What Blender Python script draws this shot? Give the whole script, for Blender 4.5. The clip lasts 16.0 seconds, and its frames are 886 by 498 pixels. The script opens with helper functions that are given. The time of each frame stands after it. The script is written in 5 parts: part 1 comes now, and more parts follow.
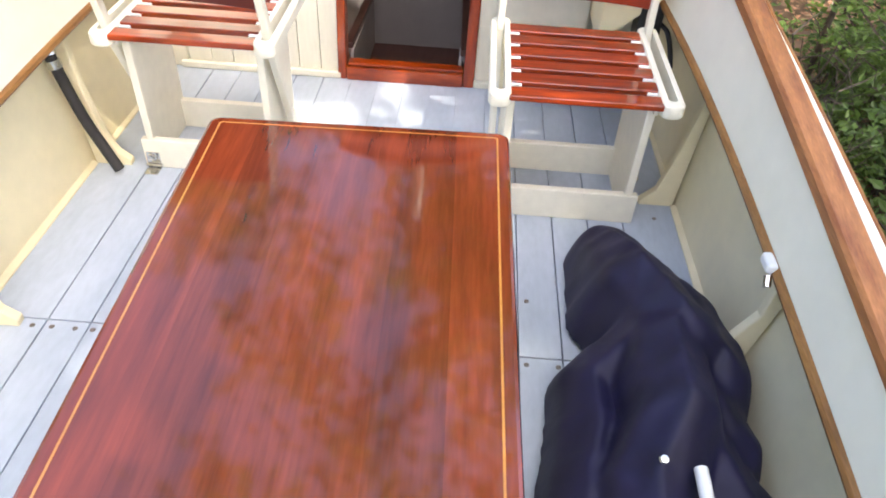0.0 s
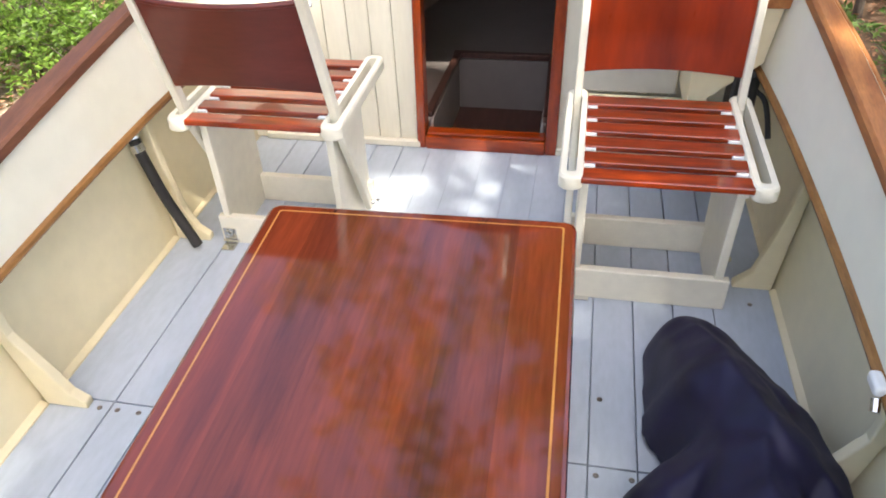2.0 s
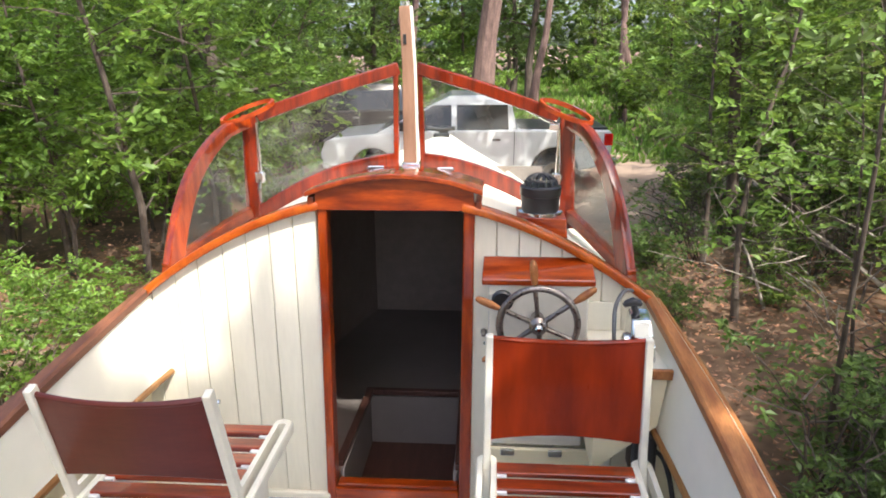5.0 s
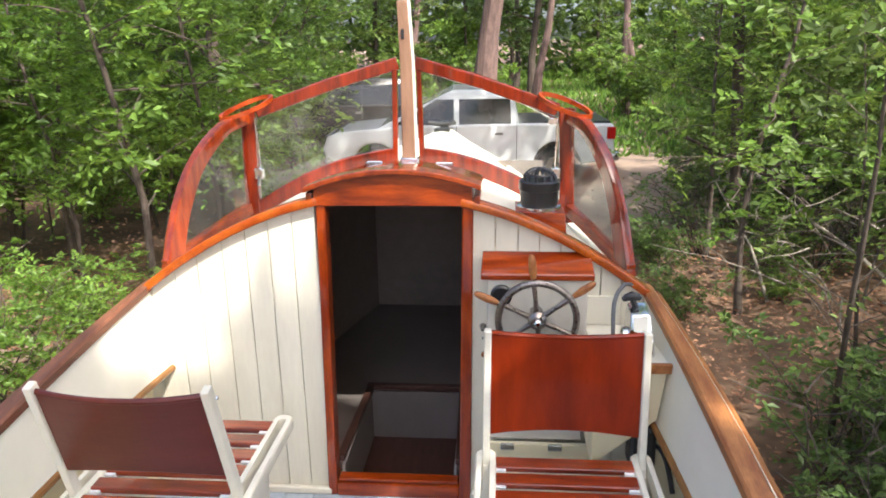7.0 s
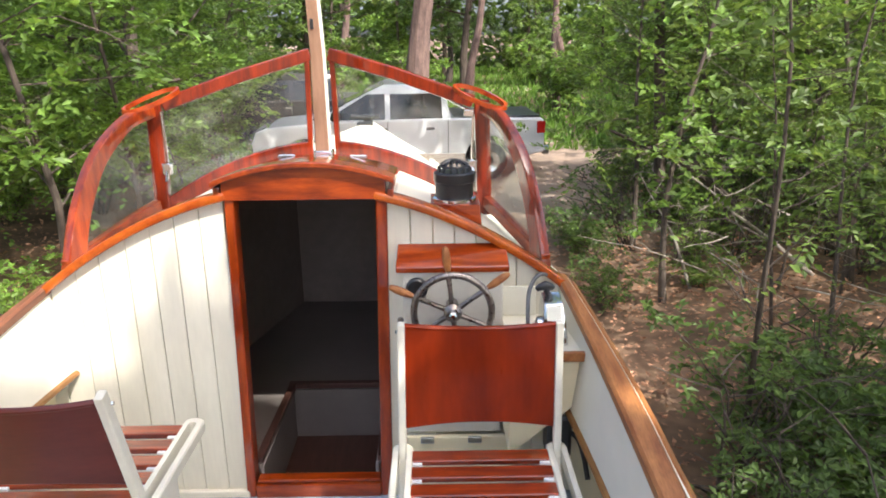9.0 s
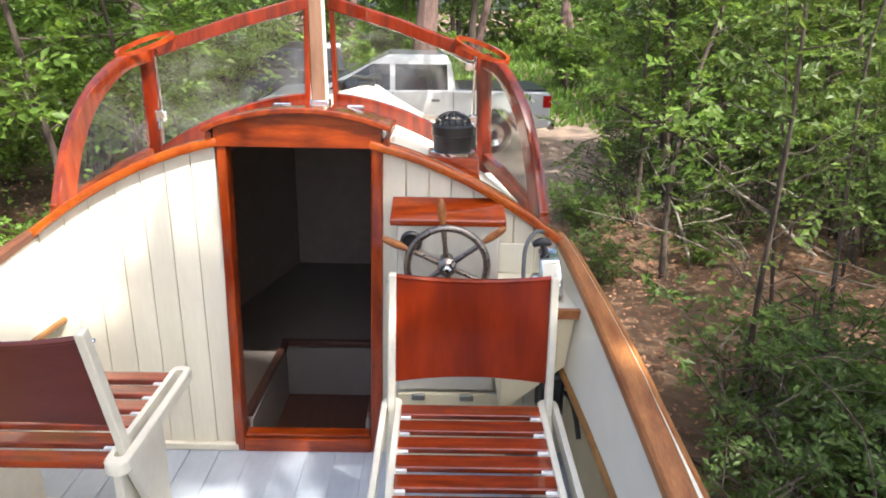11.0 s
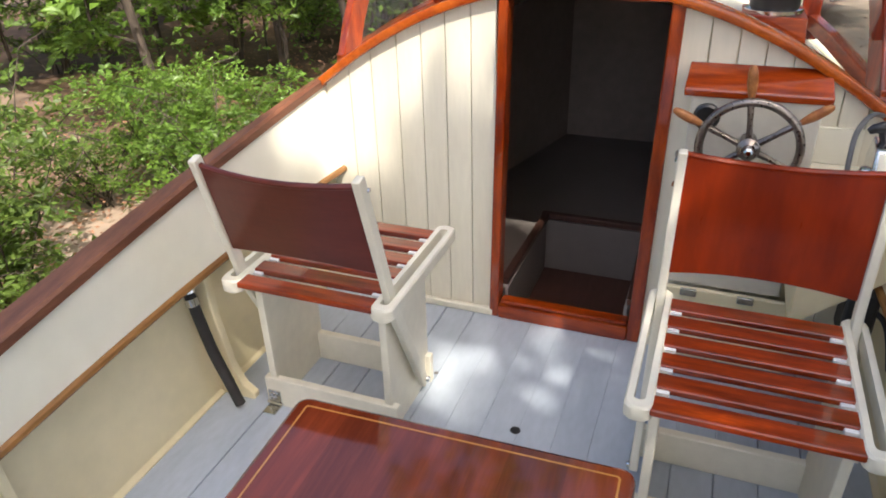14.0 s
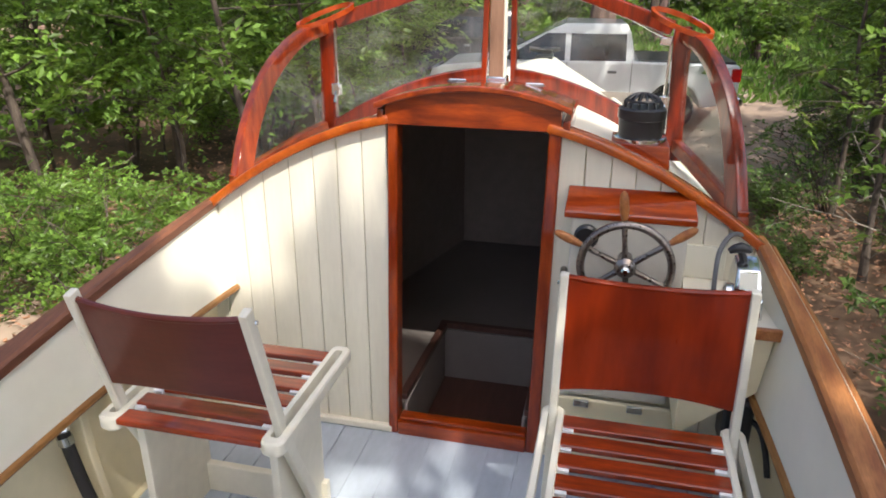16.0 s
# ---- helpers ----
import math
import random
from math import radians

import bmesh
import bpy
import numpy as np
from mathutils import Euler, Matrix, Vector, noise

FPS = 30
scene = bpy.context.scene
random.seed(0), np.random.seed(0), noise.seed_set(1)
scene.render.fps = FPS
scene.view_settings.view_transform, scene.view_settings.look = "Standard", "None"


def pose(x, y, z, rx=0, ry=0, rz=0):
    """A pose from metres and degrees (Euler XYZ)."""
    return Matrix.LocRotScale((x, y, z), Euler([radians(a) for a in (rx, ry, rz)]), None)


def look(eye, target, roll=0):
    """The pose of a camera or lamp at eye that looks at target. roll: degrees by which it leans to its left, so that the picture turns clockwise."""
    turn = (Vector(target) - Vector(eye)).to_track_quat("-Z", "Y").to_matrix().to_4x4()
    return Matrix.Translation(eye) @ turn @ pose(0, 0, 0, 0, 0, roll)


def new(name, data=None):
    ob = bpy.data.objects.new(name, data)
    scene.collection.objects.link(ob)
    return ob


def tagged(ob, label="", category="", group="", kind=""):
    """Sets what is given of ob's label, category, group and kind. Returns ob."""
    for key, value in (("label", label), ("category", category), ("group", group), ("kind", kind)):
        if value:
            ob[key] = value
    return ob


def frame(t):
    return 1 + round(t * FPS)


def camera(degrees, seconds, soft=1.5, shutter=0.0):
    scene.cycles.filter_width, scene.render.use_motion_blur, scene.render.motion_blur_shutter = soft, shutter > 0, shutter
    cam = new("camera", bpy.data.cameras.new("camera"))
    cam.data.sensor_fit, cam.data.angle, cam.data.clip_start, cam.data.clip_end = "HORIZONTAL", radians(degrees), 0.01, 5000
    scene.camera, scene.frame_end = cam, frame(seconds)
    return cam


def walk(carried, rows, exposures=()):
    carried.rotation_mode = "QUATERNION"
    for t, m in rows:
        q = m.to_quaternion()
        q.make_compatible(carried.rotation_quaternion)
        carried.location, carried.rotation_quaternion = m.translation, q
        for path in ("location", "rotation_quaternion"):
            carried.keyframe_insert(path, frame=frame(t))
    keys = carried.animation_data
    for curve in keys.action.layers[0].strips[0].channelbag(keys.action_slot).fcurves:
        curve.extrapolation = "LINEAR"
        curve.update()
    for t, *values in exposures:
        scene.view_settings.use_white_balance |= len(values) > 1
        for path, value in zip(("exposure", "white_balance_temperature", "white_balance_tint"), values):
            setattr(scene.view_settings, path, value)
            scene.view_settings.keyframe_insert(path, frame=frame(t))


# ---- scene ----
cam = camera(64.1, 16.0, soft=1.8)
PATH = [
    (0, (0.254, -2.585, 1.374), (0.22, -1.078, 0.06), 3.6),
    (0.5, (0.294, -2.511, 1.377), (0.131, -0.985, 0.094), 2.5),
    (1, (0.37, -2.462, 1.375), (0.053, -0.952, 0.103), 1.1),
    (1.5, (0.36, -2.443, 1.393), (-0.02, -0.936, 0.135), -2.6),
    (2, (0.344, -2.415, 1.41), (0.004, -0.875, 0.18), -2.8),
    (2.5, (0.347, -2.389, 1.435), (0.058, -0.808, 0.244), -2.3),
    (3, (0.349, -2.354, 1.486), (0.1, -0.718, 0.363), -1.9),
    (3.5, (0.362, -2.328, 1.588), (0.159, -0.564, 0.668), -1.6),
    (4, (0.356, -2.309, 1.654), (0.203, -0.436, 0.97), -0.7),
    (4.2, (0.354, -2.313, 1.662), (0.211, -0.413, 1.053), -0.4),
    (6.3, (0.376, -2.303, 1.681), (0.214, -0.385, 1.139), -0.8),
    (6.5, (0.377, -2.307, 1.684), (0.213, -0.393, 1.129), -0.8),
    (7, (0.377, -2.307, 1.674), (0.218, -0.398, 1.101), -0.9),
    (7.5, (0.407, -2.292, 1.675), (0.292, -0.384, 1.087), -1.4),
    (8, (0.439, -2.273, 1.67), (0.391, -0.364, 1.076), -1.4),
    (8.5, (0.448, -2.269, 1.669), (0.437, -0.359, 1.078), -1.3),
    (9, (0.453, -2.282, 1.657), (0.469, -0.37, 1.07), -0.6),
    (9.5, (0.457, -2.294, 1.645), (0.48, -0.387, 1.042), -0.2),
    (9.7, (0.453, -2.302, 1.633), (0.48, -0.4, 1.017), 0.6),
    (11.8, (0.551, -2.115, 1.556), (0.538, -0.242, 0.855), 1.2),
    (12, (0.589, -2.058, 1.555), (0.463, -0.202, 0.821), 1.6),
    (12.2, (0.587, -2.046, 1.550), (0.389, -0.201, 0.807), 1.0),
    (12.5, (0.556, -2.026, 1.553), (0.301, -0.198, 0.784), 1.6),
    (12.8, (0.514, -2.066, 1.512), (0.240, -0.256, 0.704), 0.7),
    (13, (0.494, -2.082, 1.484), (0.21, -0.298, 0.626), 0.1),
    (13.2, (0.464, -2.098, 1.485), (0.148, -0.345, 0.575), -0.4),
    (13.5, (0.435, -2.098, 1.497), (-0.012, -0.401, 0.538), -1.0),
    (14, (0.395, -2.117, 1.491), (-0.256, -0.489, 0.529), -1.8),
    (14.5, (0.401, -2.118, 1.493), (-0.298, -0.501, 0.547), -2.4),
    (15, (0.423, -2.101, 1.543), (-0.19, -0.41, 0.667), -1.9),
    (15.5, (0.429, -2.093, 1.566), (-0.098, -0.326, 0.791), -0.3),
    (16, (0.427, -2.083, 1.573), (-0.005, -0.272, 0.842), 0.2),
]
walk(cam, [(t, look(eye, target, roll)) for t, eye, target, roll in PATH],
     [(0, 2.54, 6600, 10), (1.5, 2.18, 6600, 10), (2.5, 2.1, 6550, 10), (3.5, 1.88, 6450, 10), (4.2, 1.80, 6300, 10), (9.5, 1.80, 6300, 10), (12.5, 1.95, 6450, 10), (13, 1.92, 6600, 10), (14.5, 1.31, 6450, 10), (16, 1.32, 6300, 10)])

# ---------------------------------------------------------------- light and sky
SUN_DIR = Vector((0.50, -0.62, 1.05)).normalized()   # towards the sun: starboard quarter, high
world = bpy.data.worlds.new("sky")
scene.world = world
world.use_nodes = True
wn, wl = world.node_tree.nodes, world.node_tree.links
sky = wn.new("ShaderNodeTexSky")
sky.sky_type, sky.sun_disc = "NISHITA", False
sky.sun_elevation = math.asin(SUN_DIR.z)
sky.sun_rotation = math.atan2(SUN_DIR.x, SUN_DIR.y)
sky.air_density, sky.dust_density, sky.ozone_density = 0.7, 4.0, 0.6
wl.new(sky.outputs[0], wn["Background"].inputs[0])
wn["Background"].inputs[1].default_value = 0.15
sun = new("sun", bpy.data.lights.new("sun", "SUN"))
sun.data.energy, sun.data.angle, sun.data.color = 2.6, radians(0.6), (1.0, 0.93, 0.82)
sun.matrix_basis = look(SUN_DIR * 30, (0, 0, 0))

# ---------------------------------------------------------------- materials


def mat(name, col, col2=None, rough=0.5, metal=0.0, coat=0.0, scale=6.0, grain=(1, 1, 1), bump=0.08, fine=0.12,
        island=0.0, objvar=0.0, snap=0.0, crough=0.06, sheen=0.0, contrast=0.35, ior=1.5):
    """Two-scale procedural surface: col to col2 by a slow noise, brightness by a fine one."""
    m = bpy.data.materials.new(name)
    m.use_nodes = True
    n, l = m.node_tree.nodes, m.node_tree.links
    b = n["Principled BSDF"]
    tc, mp = n.new("ShaderNodeTexCoord"), n.new("ShaderNodeMapping")
    mp.inputs["Scale"].default_value = grain
    l.new(tc.outputs["Object"], mp.inputs[0])
    a, f = n.new("ShaderNodeTexNoise"), n.new("ShaderNodeTexNoise")
    a.inputs["Scale"].default_value, a.inputs["Detail"].default_value = scale, 4
    f.inputs["Scale"].default_value, f.inputs["Detail"].default_value = scale * 7, 6
    l.new(mp.outputs[0], a.inputs[0]), l.new(mp.outputs[0], f.inputs[0])
    rng = n.new("ShaderNodeMapRange")
    rng.inputs[1].default_value, rng.inputs[2].default_value = 0.5 - contrast / 2, 0.5 + contrast / 2
    l.new(a.outputs[0], rng.inputs[0])
    mix = n.new("ShaderNodeMix")
    mix.data_type = "RGBA"
    mix.inputs[6].default_value, mix.inputs[7].default_value = (*col, 1), (*(col2 or [c * 0.75 for c in col]), 1)
    l.new(rng.outputs[0], mix.inputs[0])
    out = mix.outputs[2]
    hsv = n.new("ShaderNodeHueSaturation")
    v = n.new("ShaderNodeMapRange")
    v.inputs[1].default_value, v.inputs[2].default_value = 0.25, 0.75
    v.inputs[3].default_value, v.inputs[4].default_value = 1 - fine, 1 + fine
    l.new(f.outputs[0], v.inputs[0])
    val = v.outputs[0]

    def times(other, lo, hi):
        r, t = n.new("ShaderNodeMapRange"), n.new("ShaderNodeMath")
        r.inputs[3].default_value, r.inputs[4].default_value = lo, hi
        t.operation = "MULTIPLY"
        l.new(other, r.inputs[0]), l.new(r.outputs[0], t.inputs[1]), l.new(val, t.inputs[0])
        return t.outputs[0]
    if island:
        g = n.new("ShaderNodeNewGeometry")
        val = times(g.outputs["Random Per Island"], 1 - island, 1 + island)
    if objvar:
        oi = n.new("ShaderNodeObjectInfo")
        val = times(oi.outputs["Random"], 1 - objvar, 1 + objvar)
    if snap:
        sx, sn, wh = n.new("ShaderNodeSeparateXYZ"), n.new("ShaderNodeMath"), n.new("ShaderNodeTexWhiteNoise")
        sn.operation, sn.inputs[1].default_value = "SNAP", snap
        wh.noise_dimensions = "1D"
        l.new(tc.outputs["Object"], sx.inputs[0]), l.new(sx.outputs[0], sn.inputs[0]), l.new(sn.outputs[0], wh.inputs["W"])
        val = times(wh.outputs[0], 0.75, 1.25)
    l.new(val, hsv.inputs["Value"]), l.new(out, hsv.inputs["Color"])
    l.new(hsv.outputs[0], b.inputs["Base Color"])
    rr = n.new("ShaderNodeMapRange")
    rr.inputs[3].default_value, rr.inputs[4].default_value = max(rough - 0.07, 0.02), min(rough + 0.09, 1)
    l.new(f.outputs[0], rr.inputs[0]), l.new(rr.outputs[0], b.inputs["Roughness"])
    b.inputs["Metallic"].default_value = metal
    b.inputs["Specular IOR Level"].default_value = 0.2 if coat else 0.5
    b.inputs["Coat Weight"].default_value, b.inputs["Coat Roughness"].default_value = coat, crough
    b.inputs["Sheen Weight"].default_value, b.inputs["Coat IOR"].default_value = sheen, ior
    if bump:
        bp = n.new("ShaderNodeBump")
        bp.inputs["Strength"].default_value, bp.inputs["Distance"].default_value = bump, 0.004
        l.new(f.outputs[0], bp.inputs["Height"]), l.new(bp.outputs[0], b.inputs["Normal"])
    return m


def leaf_mat(name, col, col2, trans=0.42):
    m = mat(name, col, col2, rough=0.45, scale=0.9, island=0.45, bump=0, fine=0.15)
    n, l = m.node_tree.nodes, m.node_tree.links
    b, o = n["Principled BSDF"], n["Material Output"]
    b.inputs["Specular IOR Level"].default_value = 0.45
    t, mx = n.new("ShaderNodeBsdfTranslucent"), n.new("ShaderNodeMixShader")
    src = b.inputs["Base Color"].links[0].from_socket
    br = n.new("ShaderNodeHueSaturation")
    br.inputs["Value"].default_value, br.inputs["Hue"].default_value = 1.6, 0.48
    l.new(src, br.inputs["Color"]), l.new(br.outputs[0], t.inputs[0])
    mx.inputs[0].default_value = trans
    l.new(b.outputs[0], mx.inputs[1]), l.new(t.outputs[0], mx.inputs[2]), l.new(mx.outputs[0], o.inputs[0])
    return m


def glass_mat(name, tint, haze):
    """Clear sheet with a smeared, dusty film."""
    m = bpy.data.materials.new(name)
    m.use_nodes = True
    n, l = m.node_tree.nodes, m.node_tree.links
    n.remove(n["Principled BSDF"])
    o = n["Material Output"]
    tr, gl, df = (n.new("ShaderNodeBsdf" + k) for k in ("Transparent", "Glossy", "Diffuse"))
    fr, po, ad = n.new("ShaderNodeLayerWeight"), n.new("ShaderNodeMath"), n.new("ShaderNodeMapRange")
    fr.inputs[0].default_value, po.operation, po.inputs[1].default_value = 0.5, "POWER", 4.0
    ad.inputs[3].default_value, ad.inputs[4].default_value = 0.035, 0.55
    l.new(fr.outputs["Facing"], po.inputs[0]), l.new(po.outputs[0], ad.inputs[0])
    tr.inputs[0].default_value, gl.inputs["Roughness"].default_value = (*tint, 1), 0.03
    df.inputs[0].default_value = (0.6, 0.6, 0.57, 1)
    tc, no, rg = n.new("ShaderNodeTexCoord"), n.new("ShaderNodeTexNoise"), n.new("ShaderNodeMapRange")
    no.inputs["Scale"].default_value, no.inputs["Detail"].default_value, no.inputs["Distortion"].default_value = 5.0, 5, 1.2
    rg.inputs[1].default_value, rg.inputs[2].default_value = 0.45, 0.75
    rg.inputs[3].default_value, rg.inputs[4].default_value = haze * 0.08, haze * 1.7
    l.new(tc.outputs["Object"], no.inputs[0]), l.new(no.outputs[0], rg.inputs[0])
    a, c = n.new("ShaderNodeMixShader"), n.new("ShaderNodeMixShader")
    l.new(rg.outputs[0], a.inputs[0]), l.new(tr.outputs[0], a.inputs[1]), l.new(df.outputs[0], a.inputs[2])
    l.new(ad.outputs[0], c.inputs[0]), l.new(a.outputs[0], c.inputs[1]), l.new(gl.outputs[0], c.inputs[2])
    l.new(c.outputs[0], o.inputs[0])
    return m


WHITE = mat("white_paint", (0.79, 0.765, 0.64), (0.73, 0.705, 0.58), rough=0.42, scale=2.5, bump=0.05, fine=0.03)
CREAM = mat("cream_paint", (0.80, 0.71, 0.48), (0.74, 0.65, 0.42), rough=0.42, scale=3, bump=0.06, fine=0.04)
CHAIR_PAINT = mat("off_white_chair_paint", (0.78, 0.74, 0.61), (0.72, 0.68, 0.55), rough=0.4, scale=4, bump=0.05, fine=0.05)
CREAM_PLANK = mat("cream_boards", (0.77, 0.73, 0.60), (0.71, 0.67, 0.54), rough=0.4, scale=3, grain=(3, 3, 0.6), bump=0.06, fine=0.04, objvar=0.03)
GREY_DECK = mat("grey_deck_paint", (0.43, 0.48, 0.54), (0.37, 0.42, 0.48), rough=0.48, scale=4, grain=(2, 0.7, 2), bump=0.10, fine=0.07, objvar=0.05)
# console cream greyed in colour for the shade beside the companionway
CONSOLE_SHADED = mat("shade_greyed_console_paint", (0.60, 0.57, 0.49), (0.54, 0.51, 0.43), rough=0.42, scale=4, bump=0.06, fine=0.05)
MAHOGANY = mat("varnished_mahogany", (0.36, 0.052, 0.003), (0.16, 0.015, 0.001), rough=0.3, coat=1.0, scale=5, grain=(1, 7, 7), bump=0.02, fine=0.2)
# darker mahogany copy: the windshield's shade is put into its colour
MAHOGANY_SHADED = mat("shade_toned_mahogany_upright", (0.22, 0.020, 0.002), (0.085, 0.007, 0.001), rough=0.3, coat=1.0, scale=5, grain=(7, 7, 1), bump=0.02, fine=0.2)
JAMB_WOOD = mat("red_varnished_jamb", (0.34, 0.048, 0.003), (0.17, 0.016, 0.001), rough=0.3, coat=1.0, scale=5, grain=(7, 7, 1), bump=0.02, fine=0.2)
HONEY = mat("honey_varnished_mahogany", (0.46, 0.100, 0.006), (0.27, 0.040, 0.003), rough=0.3, coat=1.0, scale=5, grain=(2, 5, 2), bump=0.02, fine=0.2)
MAHOGANY_Y = mat("varnished_mahogany_fore_aft", (0.30, 0.046, 0.004), (0.13, 0.014, 0.002), rough=0.3, coat=1.0, scale=5, grain=(7, 1, 7), bump=0.02, fine=0.16)
SLAT_WOOD = mat("seat_slat_mahogany", (0.30, 0.038, 0.004), (0.14, 0.014, 0.002), rough=0.3, coat=1.0, scale=6, grain=(1, 8, 8), bump=0.03, fine=0.25, objvar=0.18)
TABLE_WOOD = mat("table_mahogany", (0.235, 0.040, 0.012), (0.12, 0.020, 0.007), rough=0.14, coat=1.0, crough=0.055, ior=1.66, scale=3.0, grain=(6, 0.5, 6), bump=0.01, fine=0.16, snap=0.12)
INLAY = mat("maple_inlay", (0.62, 0.27, 0.06), (0.52, 0.20, 0.04), rough=0.3, coat=1.0, scale=8, bump=0, fine=0.1)
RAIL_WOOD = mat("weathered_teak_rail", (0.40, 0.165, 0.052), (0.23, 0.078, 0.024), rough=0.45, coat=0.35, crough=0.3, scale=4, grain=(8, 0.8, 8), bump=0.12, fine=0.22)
# port copy of the rail wood, darkened because only starboard catches the sun
RAIL_SHADED = mat("shaded_weathered_rail", (0.21, 0.085, 0.044), (0.12, 0.046, 0.026), rough=0.42, coat=0.3, crough=0.3, scale=4, grain=(8, 0.8, 8), bump=0.12, fine=0.22)
MOULD_WOOD = mat("honey_brown_moulding", (0.31, 0.150, 0.046), (0.19, 0.085, 0.026), rough=0.4, coat=0.4, crough=0.25, scale=5, grain=(8, 0.8, 8), bump=0.08, fine=0.22)
# same varnished board as RED_BACK, darkened to maroon for the shade on it
BACK_SHADED = mat("shaded_varnished_backrest", (0.130, 0.023, 0.013), (0.095, 0.016, 0.009), rough=0.32, coat=0.5, crough=0.2, scale=3, grain=(1, 4, 4), bump=0.03, fine=0.08)
# the darker col2 is wood grain and also stands in for shadow streaks
RED_BACK = mat("red_varnished_backrest", (0.26, 0.025, 0.0018), (0.14, 0.011, 0.001), rough=0.3, coat=0.6, crough=0.16, scale=3, grain=(4, 4, 0.8), bump=0.02, fine=0.06)
NAVY = mat("navy_canvas", (0.011, 0.0095, 0.040), (0.006, 0.0052, 0.021), rough=0.55, scale=9, bump=0.10, fine=0.15)
NAVY.node_tree.nodes["Principled BSDF"].inputs["Specular IOR Level"].default_value = 0.35
BLACK = mat("black_plastic", (0.015, 0.015, 0.016), (0.025, 0.025, 0.026), rough=0.32, scale=10, bump=0.03, fine=0.1)
RUBBER = mat("black_rubber", (0.018, 0.016, 0.015), (0.03, 0.027, 0.025), rough=0.6, scale=14, bump=0.1)
CHROME = mat("chrome", (0.72, 0.72, 0.70), (0.62, 0.62, 0.6), rough=0.15, metal=1.0, scale=12, bump=0.02, fine=0.08)
IRON = mat("dark_metal", (0.30, 0.265, 0.235), (0.18, 0.155, 0.14), rough=0.28, metal=0.9, scale=15, bump=0.05, fine=0.15)
PLASTIC_W = mat("white_plastic", (0.8, 0.8, 0.78), (0.76, 0.76, 0.73), rough=0.35, scale=8, bump=0, fine=0.02)
MAST_WOOD = mat("bare_mast_wood", (0.29, 0.17, 0.11), (0.22, 0.125, 0.078), rough=0.5, coat=0.2, scale=5, grain=(7, 7, 0.8), bump=0.06, fine=0.12)
# cabin paint and lining darkened in colour, standing in for the lack of light
CABIN_SHADED = mat("shade_darkened_cabin_paint", (0.18, 0.158, 0.145), (0.15, 0.13, 0.12), rough=0.5, scale=3, bump=0.05, fine=0.05)
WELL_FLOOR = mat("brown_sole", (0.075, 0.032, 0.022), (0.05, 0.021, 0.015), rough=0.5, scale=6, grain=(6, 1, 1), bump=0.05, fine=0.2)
LINING_SHADED = mat("shade_darkened_lining", (0.24, 0.195, 0.165), (0.20, 0.16, 0.135), rough=0.6, scale=3, bump=0.05)
GLASS = glass_mat("dusty_glass", (0.95, 0.965, 0.95), 0.065)
CAR_GLASS = mat("tinted_car_glass", (0.010, 0.012, 0.014), (0.016, 0.019, 0.021), rough=0.05, scale=3, bump=0, fine=0.05)
CAR_WHITE = mat("white_car_paint", (0.66, 0.67, 0.69), (0.60, 0.61, 0.63), rough=0.3, coat=1.0, scale=2, bump=0, fine=0.02)
CAR_BLACK = mat("black_car_paint", (0.012, 0.012, 0.014), (0.02, 0.02, 0.022), rough=0.3, coat=1.0, scale=2, bump=0, fine=0.05)
RED_LENS = mat("red_lamp_lens", (0.55, 0.02, 0.015), (0.4, 0.01, 0.01), rough=0.15, coat=1.0, bump=0)
GREY_TRIM = mat("grey_trim", (0.12, 0.12, 0.12), (0.09, 0.09, 0.09), rough=0.5, scale=9, bump=0.03)
BARK = mat("bark", (0.105, 0.080, 0.062), (0.045, 0.034, 0.027), rough=0.9, scale=7, grain=(3, 3, 0.5), bump=0.8, fine=0.3)
PINE_BARK = mat("pine_bark", (0.20, 0.13, 0.11), (0.10, 0.065, 0.057), rough=0.9, scale=6, grain=(2.5, 2.5, 0.5), bump=0.9, fine=0.3)
DEAD_WOOD = mat("grey_dead_wood", (0.34, 0.30, 0.25), (0.20, 0.17, 0.14), rough=0.85, scale=9, grain=(2, 2, 1), bump=0.4, fine=0.25)
LEAF_A = leaf_mat("leaf_mid_green", (0.120, 0.185, 0.034), (0.075, 0.130, 0.024))
LEAF_B = leaf_mat("leaf_yellow_green", (0.138, 0.236, 0.034), (0.075, 0.150, 0.025))
LEAF_C = leaf_mat("leaf_dark_green", (0.092, 0.150, 0.030), (0.056, 0.106, 0.022))
LITTER = mat("fallen_leaf", (0.42, 0.215, 0.125), (0.21, 0.10, 0.055), rough=0.8, scale=1.5, island=0.4, bump=0, fine=0.15)
GRASS = leaf_mat("grass_blade", (0.14, 0.26, 0.04), (0.09, 0.19, 0.03))


